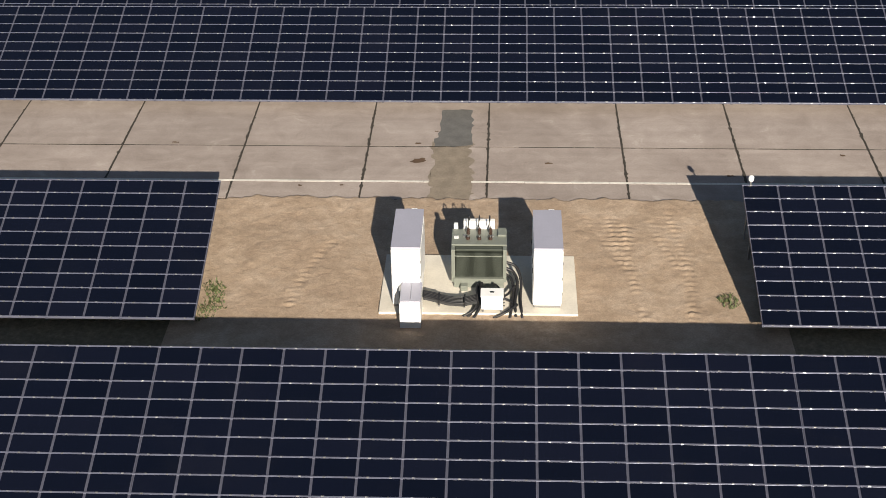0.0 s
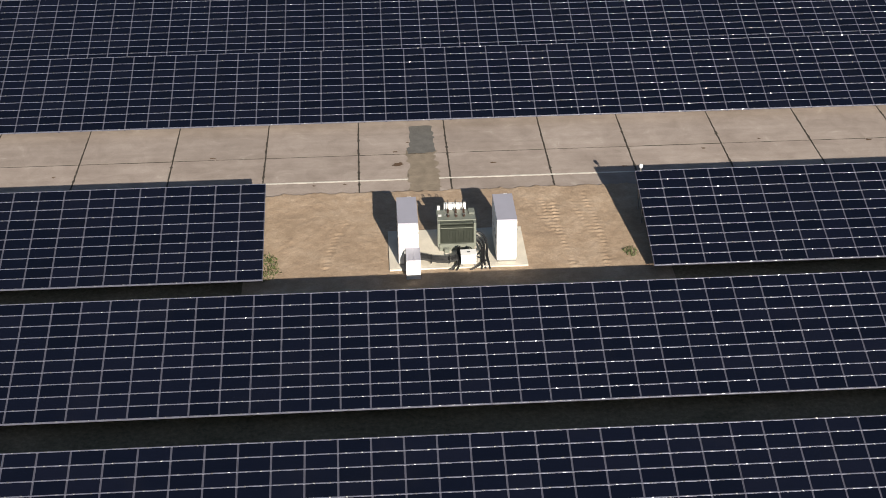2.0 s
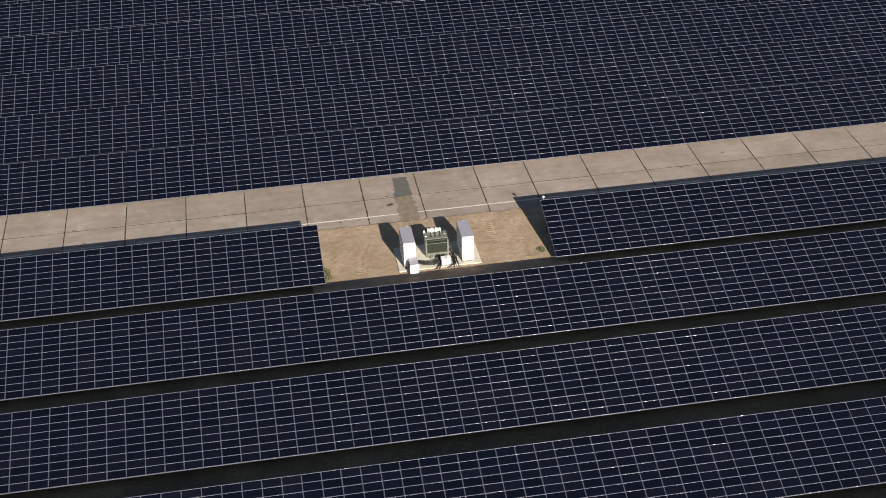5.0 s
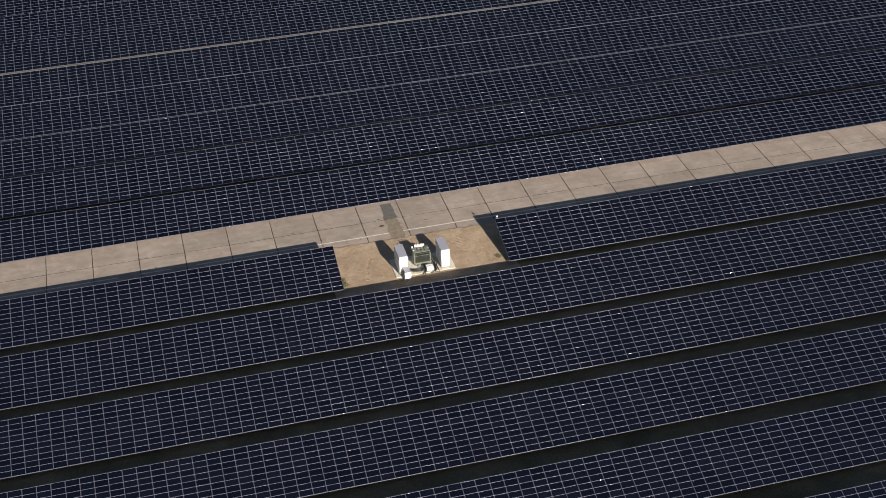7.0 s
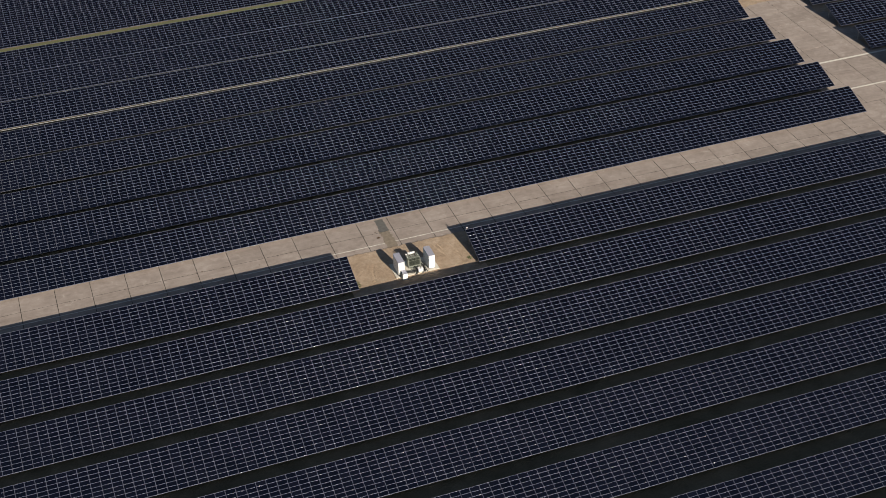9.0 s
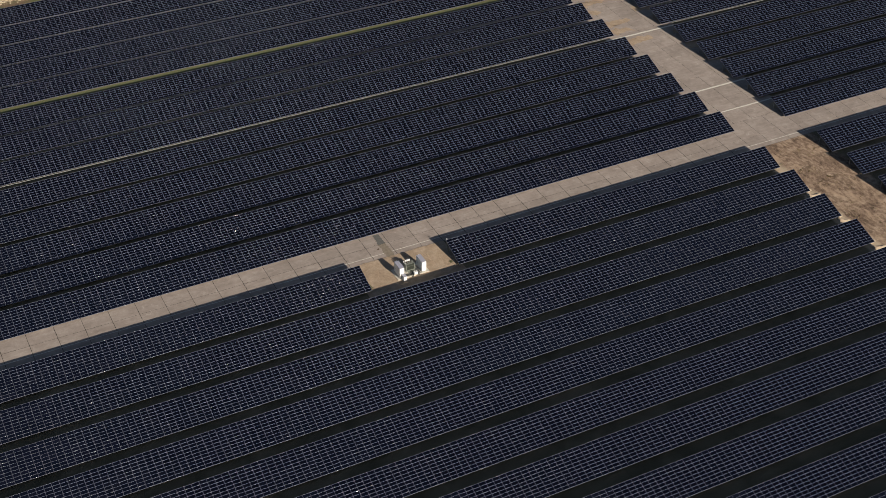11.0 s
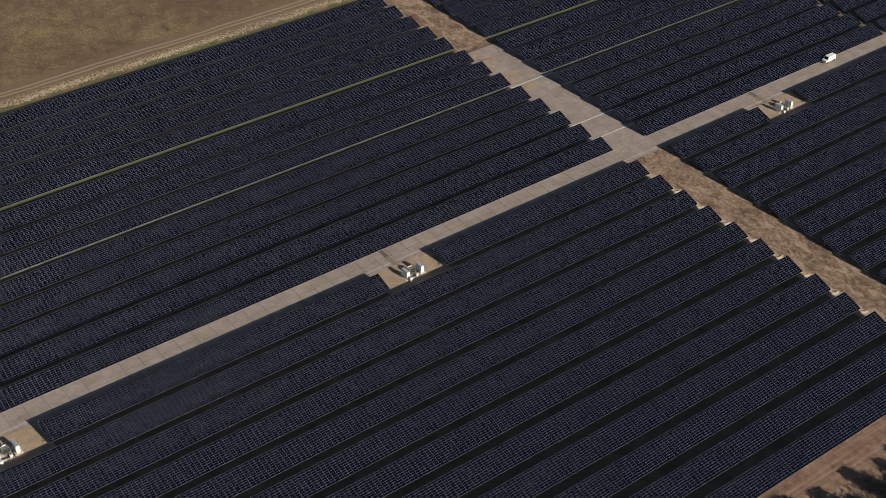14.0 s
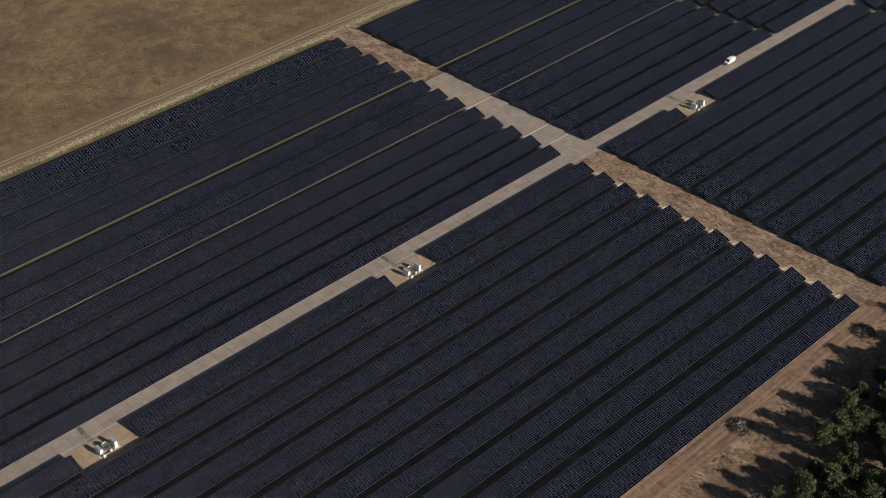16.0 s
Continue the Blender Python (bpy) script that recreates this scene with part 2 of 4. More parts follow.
    bump(nt, b, maths(nt, "ADD", clump, maths(nt, "MULTIPLY", fine, 0.6)), 0.8, 0.12)
    return m


M_MODULE = make_module()
M_CONC = make_concrete()
M_SAND = make_sand()
M_GROUND = make_ground()
M_RAIL = simple("galvanised_rail", (0.084, 0.087, 0.120), 0.45, 0.25, 0.18, 3.0)
M_PURLIN = simple("weathered_zinc_rail", (0.140, 0.146, 0.196), 0.36, 0.24, 0.15, 3.0)
M_CLIP = simple("bright_clip", (0.42, 0.415, 0.41), 0.24, 0.75, 0.08, 8.0)
M_STEEL = simple("zinc_post", (0.38, 0.38, 0.38), 0.5, 0.8, 0.15, 4.0)
M_WHITE = simple("white_powder_coat", (0.86, 0.86, 0.85), 0.42, 0.0, 0.03, 2.0)
M_ROOF = simple("grey_roof_sheet", (0.35, 0.35, 0.42), 0.45, 0.0, 0.07, 1.5)
M_GREEN = simple("grey_green_paint", (0.185, 0.20, 0.172), 0.45, 0.0, 0.08, 3.0)
M_FIN = simple("dark_green_fin", (0.052, 0.060, 0.049), 0.45, 0.0, 0.1, 5.0)
M_PAD = simple("pale_cast_concrete", (0.62, 0.58, 0.50), 0.85, 0.0, 0.14, 1.4, 0.006)
M_BLACK = simple("black_cable_sheath", (0.018, 0.018, 0.020), 0.5, 0.0, 0.3, 20.0)
M_TRAY = simple("dark_cable_tray", (0.055, 0.056, 0.058), 0.55, 0.2, 0.2, 6.0)
M_BROWN = simple("brown_insulator", (0.045, 0.025, 0.018), 0.3, 0.0, 0.2, 10.0)
M_LINE = simple("worn_white_line_paint", (0.66, 0.63, 0.57), 0.8, 0.0, 0.25, 3.0)
M_PATCH = simple("dark_asphalt_patch", (0.125, 0.122, 0.116), 0.95, 0.0, 0.3, 2.0, 0.01)
M_LIT_STRIP = simple("pale_sunlit_strip", (0.34, 0.335, 0.325), 0.6, 0.0, 0.15, 1.0)
M_TRENCH = simple("trench_gravel", (0.235, 0.195, 0.15), 0.97, 0.0, 0.3, 1.6, 0.02)
M_STAIN = simple("brown_oil_stain", (0.10, 0.06, 0.035), 0.9, 0.0, 0.3, 2.0)
M_JOINT = simple("tar_joint", (0.045, 0.038, 0.03), 0.9, 0.0, 0.4, 5.0)
M_WEED = simple("weed_leaf", (0.075, 0.095, 0.03), 0.7, 0.0, 0.35, 3.0)
M_BARK = simple("pine_bark", (0.12, 0.075, 0.05), 0.95, 0.0, 0.3, 6.0, 0.02)
M_BRANCH = simple("dry_grey_wood", (0.50, 0.47, 0.43), 0.9, 0.0, 0.3, 3.0)
M_TWIG = simple("dark_shaded_twig", (0.045, 0.032, 0.024), 0.95, 0.0, 0.4, 3.0)
M_STONE = simple("pale_rubble", (0.42, 0.35, 0.25), 0.95, 0.0, 0.3, 0.8, 0.02)
M_GLASS = simple("tinted_car_glass", (0.01, 0.012, 0.014), 0.06, 0.0, 0.1, 2.0)
M_TYRE = simple("tyre_rubber", (0.02, 0.02, 0.02), 0.85, 0.0, 0.2, 6.0)
M_CHROME = simple("rim_metal", (0.5, 0.5, 0.5), 0.35, 0.9, 0.1, 5.0)
M_RED = simple("red_lamp_plastic", (0.45, 0.02, 0.015), 0.3, 0.0, 0.1, 5.0)
M_SPOIL = simple("pale_dug_sand", (0.44, 0.35, 0.26), 0.97, 0.0, 0.28, 1.6, 0.03)
M_DAMP = simple("damp_brown_soil", (0.13, 0.083, 0.058), 0.85, 0.0, 0.3, 0.7, 0.02)
M_STRAW = simple("dry_grass_blade", (0.27, 0.21, 0.115), 0.9, 0.0, 0.35, 0.6)


def make_leaf():
    m, nt, b = mat("pine_needles")
    g = nt.nodes.new("ShaderNodeNewGeometry")
    oi = nt.nodes.new("ShaderNodeObjectInfo").outputs["Random"]
    c = ramp(nt, g.outputs["Random Per Island"], [(0, (0.04, 0.056, 0.022)), (0.6, (0.066, 0.086, 0.034)), (1, (0.11, 0.13, 0.056))])
    c = mix(nt, 1.0, c, ramp(nt, oi, [(0, (0.7, 0.8, 0.7)), (1, (1.15, 1.05, 1.0))]), "MULTIPLY")
    nt.links.new(c, b.inputs["Base Color"])
    b.inputs["Roughness"].default_value = 0.75
    return m


M_LEAF = make_leaf()


# ---------------------------------------------------------------- mesh helpers
def box(bm, x0, x1, y0, y1, z0, z1, bevel=0.0, m=None):
    r = bmesh.ops.create_cube(bm, size=1.0)
    vs = r["verts"]
    for v in vs:
        v.co = Vector(((x0 + x1) / 2 + v.co.x * (x1 - x0), (y0 + y1) / 2 + v.co.y * (y1 - y0), (z0 + z1) / 2 + v.co.z * (z1 - z0)))
    if bevel:
        es = list({e for v in vs for e in v.link_edges})
        r = bmesh.ops.bevel(bm, geom=es, offset=bevel, segments=2, affect="EDGES", profile=0.6)
        vs = list({v for f in r["faces"] for v in f.verts} | {v for v in vs if v.is_valid})
    if m is not None:
        for v in vs:
            v.co = m @ v.co
    return vs


def cyl(bm, p0, p1, r0, r1=None, seg=10):
    p0, p1 = Vector(p0), Vector(p1)
    d = p1 - p0
    q = d.to_track_quat("Z", "Y").to_matrix().to_4x4()
    bmesh.ops.create_cone(bm, cap_ends=True, segments=seg, radius1=r0, radius2=r0 if r1 is None else r1, depth=d.length,
                          matrix=Matrix.Translation((p0 + p1) / 2) @ q)


def tube_points(bm, pts, r, seg=8):
    # a cable swept along a smoothed line
    pts = [Vector(p) for p in pts]
    line = []
    for i in range(len(pts) - 1):
        a, b, c, d = pts[max(i - 1, 0)], pts[i], pts[i + 1], pts[min(i + 2, len(pts) - 1)]
        for k in range(5):
            t = k / 5
            line.append(0.5 * ((2 * b) + (c - a) * t + (2 * a - 5 * b + 4 * c - d) * t * t + (3 * b - a - 3 * c + d) * t ** 3))
    line.append(pts[-1])
    rings = []
    for i, p in enumerate(line):
        d = (line[min(i + 1, len(line) - 1)] - line[max(i - 1, 0)]).normalized()
        u = d.cross(Vector((0.13, 0.07, 1.0))).normalized()
        v = d.cross(u)
        rings.append([bm.verts.new(p + r * (u * math.cos(2 * math.pi * k / seg) + v * math.sin(2 * math.pi * k / seg))) for k in range(seg)])
    for a, b in zip(rings, rings[1:]):
        for k in range(seg):
            bm.faces.new((a[k], a[(k + 1) % seg], b[(k + 1) % seg], b[k]))
    bm.faces.new(rings[0][::-1])
    bm.faces.new(rings[-1])


def mesh_of(name, bm, material, smooth=False):
    me = bpy.data.meshes.new(name)
    bmesh.ops.recalc_face_normals(bm, faces=bm.faces)
    bm.to_mesh(me)
    bm.free()
    me.materials.append(material)
    if smooth:
        for p in me.polygons:
            p.use_smooth = True
    return me


def part(name, bm, material, parent=None, label="", smooth=False):
    me = bm if isinstance(bm, bpy.types.Mesh) else mesh_of(name, bm, material, smooth)
    ob = new(name, me)
    if parent is not None:
        ob.parent = parent
    return tagged(ob, label)


def raw(name, verts, faces, material):
    me = bpy.data.meshes.new(name)
    me.from_pydata(verts, [], faces)
    me.materials.append(material)
    me.update()
    return me


def empty(name, m, label, category, group=""):
    ob = new(name)
    ob.matrix_basis = m
    return tagged(ob, label, category, group)


def fresh():
    return bmesh.new()


# ---------------------------------------------------------------- ground
def build_ground():
    bm = fresh()
    xs = [-2400, -900, -400, -220, -120, -60, -20, 0, 18.3, 40, 80, 95, 110, 140, 200, 280, 400, 900, 2400]
    ys = [-2400, -900, -300, -160, -130, -110, -60, -20, 0.4, 8.9, 20, 60, 100, 146, 160, 190, 260, 500, 1000, 2400]
    vs = [[bm.verts.new((x, y, -0.02)) for x in xs] for y in ys]
    for j in range(len(ys) - 1):
        for i in range(len(xs) - 1):
            bm.faces.new((vs[j][i], vs[j][i + 1], vs[j + 1][i + 1], vs[j + 1][i]))
    g = part("ground", bm, M_GROUND)
    tagged(g, "bare sandy soil, weeds and dry brown meadow", "ground", kind="structure")


build_ground()


# ---------------------------------------------------------------- solar tables
def slope_pt(x, s, up=0.0):
    return (x, s * CT - up * ST, LOW + s * ST + up * CT)


def module_geom(verts, faces, x, s, jit, rnd, full=True):
    # a laminate with top and edges, lying in the slope
    g = (CW - MW) / 2
    h = (RP - MH) / 2
    a = [rnd.uniform(-jit, jit) for _ in range(4)]
    top = [(x + g, s + h, 0.012 + a[0]), (x + CW - g, s + h, 0.012 + a[1]),
           (x + CW - g, s + RP - h, 0.012 + a[2]), (x + g, s + RP - h, 0.012 + a[0] + a[2] - a[1])]
    n = len(verts)
    for t in top:
        verts.append(slope_pt(*t))
    for t in top:
        verts.append(slope_pt(t[0], t[1], t[2] - 0.012))
    faces += [(n, n + 1, n + 2, n + 3), (n + 4, n + 5, n + 1, n), (n + 7, n + 4, n, n + 3)]
    if full:
        faces += [(n + 5, n + 6, n + 2, n + 1), (n + 6, n + 7, n + 3, n + 2)]


def quad_box(verts, faces, corners_low, corners_high):
    n = len(verts)
    verts += corners_low + corners_high
    for k in range(4):
        j = (k + 1) % 4
        faces.append((n + k, n + j, n + 4 + j, n + 4 + k))
    faces.append((n + 4, n + 5, n + 6, n + 7))
    faces.append((n + 3, n + 2, n + 1, n))


def slope_box(verts, faces, x0, x1, s0, s1, u0, u1):
    lo = [slope_pt(x0, s0, u0), slope_pt(x1, s0, u0), slope_pt(x1, s1, u0), slope_pt(x0, s1, u0)]
    hi = [slope_pt(x0, s0, u1), slope_pt(x1, s0, u1), slope_pt(x1, s1, u1), slope_pt(x0, s1, u1)]
    quad_box(verts, faces, lo, hi)


def clip_geom(verts, faces, x, s, j1=0.0, j2=0.0, w=0.034):
    # a bent clip that holds two laminates, its nose turned down the slope
    d = 0.024
    lo = [slope_pt(x - w, s - d, 0.0), slope_pt(x + w, s - d, 0.0), slope_pt(x + w, s + d, 0.0), slope_pt(x - w, s + d, 0.0)]
    hi = [slope_pt(x - w, s - d * 0.2, 0.021 + j1), slope_pt(x + w, s - d * 0.2, 0.021 + j2), slope_pt(x + w, s + d, 0.026), slope_pt(x - w, s + d, 0.026)]
    quad_box(verts, faces, lo, hi)


def clip_turn(rnd):
    # how high the two ends of a clip's nose stand: bent by 15 to 68 degrees, and slightly askew
    h, a = 0.0224 * math.tan(radians(rnd.uniform(27, 60))), rnd.gauss(0, 0.0018)
    return h - 0.021 + a, h - 0.021 - a


def purlin_geom(verts, faces, s, length):
    # a rail with a rounded lower lip
    prof = [(s - 0.030, -0.05), (s + 0.030, -0.05), (s + 0.027, 0.010)]
    for k in range(7):
        a = radians(12 + 11 * k)
        prof.append((s - 0.015 - 0.012 * math.sin(a), -0.001 + 0.012 * math.cos(a)))
    c = len(prof)
    n = len(verts)
    for x in (0.0, length):
        verts += [slope_pt(x, q, u) for q, u in prof]
    for k in range(c):
        j = (k + 1) % c
        faces.append((n + k, n + c + k, n + c + j, n + j))
    faces.append(tuple(range(n, n + c)))
    faces.append(tuple(range(n + 2 * c - 1, n + c - 1, -1)))


TABLE_MESH = {}


def table_meshes(n, variant):
    key = (n, variant)
    if key in TABLE_MESH:
        return TABLE_MESH[key]
    rnd = random.Random(n * 31 + variant)
    verts, faces = [], []
    for i in range(n):
        for j in range(NUP):
            module_geom(verts, faces, i * CW, j * RP, 0.0016, rnd, variant >= 10)
    mods = raw("module_layer", verts, faces, M_MODULE)
    verts, faces = [], []
    for i in range(n + 1):
        slope_box(verts, faces, i * CW + (0.004 if i == 0 else -0.05), i * CW + (-0.004 if i == n else 0.05), -0.03, SLOPE + 0.03, -0.07, -0.008)
    raft = raw("rafter_layer", verts, faces, M_RAIL)
    verts, faces = [], []
    for j in range(NUP + 1):
        s = j * RP
        purlin_geom(verts, faces, s, n * CW)
    purl = raw("purlin_layer", verts, faces, M_PURLIN)
    verts, faces = [], []
    for j in range(NUP + 1):
        for i in range(n):
            for q in (0.26, 0.74):
                if variant < 10 and rnd.random() > 0.18:
                    continue
                clip_geom(verts, faces, (i + q) * CW + rnd.uniform(-0.03, 0.03), j * RP, *clip_turn(rnd), 0.034 if variant >= 10 else 0.05)
    clips = raw("clip_layer", verts, faces, M_CLIP)
    legs = []
    for s in (1.2, 4.9):
        verts, faces = [], []
        for i in range(0, n + 1, 3):
            x = min(i * CW + 0.3, n * CW - 0.1)
            y, z = s * CT, LOW + s * ST - 0.08
            lo = [(x - 0.05, y - 0.04, -0.1), (x + 0.05, y - 0.04, -0.1), (x + 0.05, y + 0.04, -0.1), (x - 0.05, y + 0.04, -0.1)]
            quad_box(verts, faces, lo, [(a, b, z) for a, b, _ in lo])
        legs.append(raw("leg_row", verts, faces, M_STEEL))
    TABLE_MESH[key] = (mods, raft, purl, clips, legs[0], legs[1])
    return TABLE_MESH[key]


TABLE_LABEL = "tilted table of black thin-film solar modules on steel posts"
SINGLES = []
FAR = {}


def far_table(x, y, n):
    # tables past the middle of the plant are gathered by kind of part
    for name, me in zip(("module_layer", "rafter_layer", "purlin_layer", "clip_layer", "leg_row", "leg_row"), table_meshes(n, int(abs(x * 3 + y * 7)) % 3)):
        FAR.setdefault(name, []).append((me, x, y))


def solar_table(x, y, n, near, single):
    variant = (10 if near else 0) + (int(abs(x * 3 + y * 7)) % 3)
    mods, raft, purl, clips, l0, l1 = table_meshes(n, variant)
    t = empty("solar_table", pose(x, y, 0), TABLE_LABEL, "solar table", "rows of solar tables")
    if single:
        SINGLES.append((t, n))
    else:
        tagged(part("module_layer", mods, None, t), kind="stuff")
        tagged(part("rafter_layer", raft, None, t, "galvanised steel rafters"), kind="stuff")
        tagged(part("purlin_layer", purl, None, t, "galvanised steel purlins"), kind="stuff")
        tagged(part("leg_row", l0, None, t), kind="stuff")
        tagged(part("leg_row", l1, None, t), kind="stuff")
    tagged(part("clip_layer", clips, None, t, "bright metal module clips"), kind="stuff")
    return t


def span(x0, n, y, near_row):
    # a run of n columns from x0, split into tables of 20 columns or less
    k = math.ceil(n / 20)
    i = 0
    for a in range(k):
        c = round(n * (a + 1) / k) - i
        x = x0 + i * CW
        near = near_row and -30 < x < 40
        single = (-21.0 < y < 17.0 and -25 < x < 25) or (17.0 < y < 27.0 and -25 < x < 25) or (-31.0 < y < -21.0 and -5 < x < 10)
        if -100 < x < 95:
            solar_table(x, y, c, near, single)
        else:
            far_table(x, y, c)
        i += c


def row(y, gap, near_row):
    xs0 = STATIONS[1]
    span(xs0 - 60 * CW, 60, y, near_row)
    if not gap:
        span(xs0, 15, y, near_row)
    span(xs0 + 15 * CW, 79, y, near_row)
    if not gap:
        span(0.0, 15, y, near_row)
    span(18.3, 63, y, near_row)
    span(X_EAST, 32, y, near_row)
    xe = STATIONS[2]
    if not gap:
        span(xe, 15, y, near_row)
    xe += 15 * CW
    if y > 10:
        span(xe, 48, y, near_row)
        span(xe + 48 * CW + 2.4, 122, y, near_row)
    else:
        span(xe, 88, y, near_row)
        span(xe + 88 * CW + 2.6, 82, y, near_row)


for k, y in enumerate(SOUTH):
    row(y, k == 0, k <= 2)
for k, y in enumerate(NORTH):
    row(y, False, k <= 1)


def join_far():
    # one mesh for each kind of part of the far tables
    for name, items in FAR.items():
        material = items[0][0].materials[0]
        cache = {}
        vs, fs, starts, off, lo = [], [], [], 0, 0
        for me, x, y in items:
            if me.name not in cache:
                co = np.empty(len(me.vertices) * 3, np.float32)
                me.vertices.foreach_get("co", co)
                lv = np.empty(len(me.loops), np.int32)
                me.loops.foreach_get("vertex_index", lv)
                ls = np.empty(len(me.polygons), np.int32)
                me.polygons.foreach_get("loop_start", ls)
                cache[me.name] = (co.reshape(-1, 3), lv, ls)
            co, lv, ls = cache[me.name]
            vs.append(co + np.array((x, y, 0), np.float32))
            fs.append(lv + off)
            starts.append(ls + lo)
            off += len(co)
            lo += len(lv)
        co, lv, ls = np.concatenate(vs), np.concatenate(fs), np.concatenate(starts)
        out = bpy.data.meshes.new("far_" + name)
        out.vertices.add(len(co))
        out.vertices.foreach_set("co", co.ravel())
        out.loops.add(len(lv))
        out.loops.foreach_set("vertex_index", lv)
        out.polygons.add(len(ls))
        out.polygons.foreach_set("loop_start", ls)
        out.update(calc_edges=True)
        out.shade_flat()
        out.materials.append(material)
        ob = part("far_" + name, out, None, far_field)
        tagged(ob, kind="stuff")


far_field = empty("far_solar_tables", pose(0, 0, 0), "far rows of tilted black solar module tables", "solar tables")
tagged(far_field, kind="stuff")
join_far()


# ---------------------------------------------------------------- inverter stations
def fitted_box(name, parent, material, x0, x1, y0, y1, z0, z1, bevel=0.012, label=""):
    bm = fresh()
    box(bm, x0, x1, y0, y1, z0, z1, bevel)
    return part(name, bm, material, parent, label)


def make_cabinet():
    # origin at the middle of the base; 0.956 wide, 2.562 long, 2.27 high
    c = empty("inverter_cabinet", pose(0, 0, 0), "white steel inverter cabinet with grey roof on concrete pad", "inverter cabinet", "inverter cabinets")
    fitted_box("plinth", c, M_STEEL, -0.44, 0.44, -1.24, 1.24, 0.0, 0.10)
    fitted_box("body", c, M_WHITE, -0.465, 0.465, -1.26, 1.26, 0.10, 2.12, 0.015)
    bm = fresh()
    box(bm, -0.478, 0.478, -1.281, 1.281, 2.12, 2.225, 0.02)
    part("roof_rim", bm, M_WHITE, c, "white folded roof rim")
    bm = fresh()
    vs = box(bm, -0.478, 0.478, -1.17, 1.281, 2.225, 2.275, 0.0)
    part("roof", bm, M_ROOF, c, "flat grey roof sheet")
    for i in range(4):
        y0 = -1.2 + i * 0.6
        d = fitted_box("door", c, M_WHITE, -0.485, -0.467, y0 + 0.01, y0 + 0.59, 0.16, 2.06, 0.006)
        fitted_box("handle", d, M_BLACK, -0.505, -0.487, y0 + 0.50, y0 + 0.53, 1.0, 1.2, 0.004, "black lever handle")
    for i in range(3):
        fitted_box("door", c, M_WHITE, 0.467, 0.484, -1.2 + i * 0.8 + 0.01, -1.2 + i * 0.8 + 0.79, 0.16, 2.06, 0.006)
    bm = fresh()
    for k in range(9):
        box(bm, 0.486, 0.50, -1.1, -0.5, 0.35 + k * 0.06, 0.385 + k * 0.06)
    part("vent_grille", bm, M_WHITE, c)
    for z in (0.5, 1.1, 1.7):
        fitted_box("hinge", c, M_STEEL, 0.468, 0.497, -1.255, -1.225, z, z + 0.09, 0.004)
    fitted_box("lifting_plate", c, M_ROOF, -0.12, 0.02, 1.285, 1.33, 2.10, 2.26, 0.006)
    fitted_box("antenna_box", c, M_WHITE, 0.05, 0.25, 1.285, 1.36, 2.12, 2.26, 0.01)
    return c


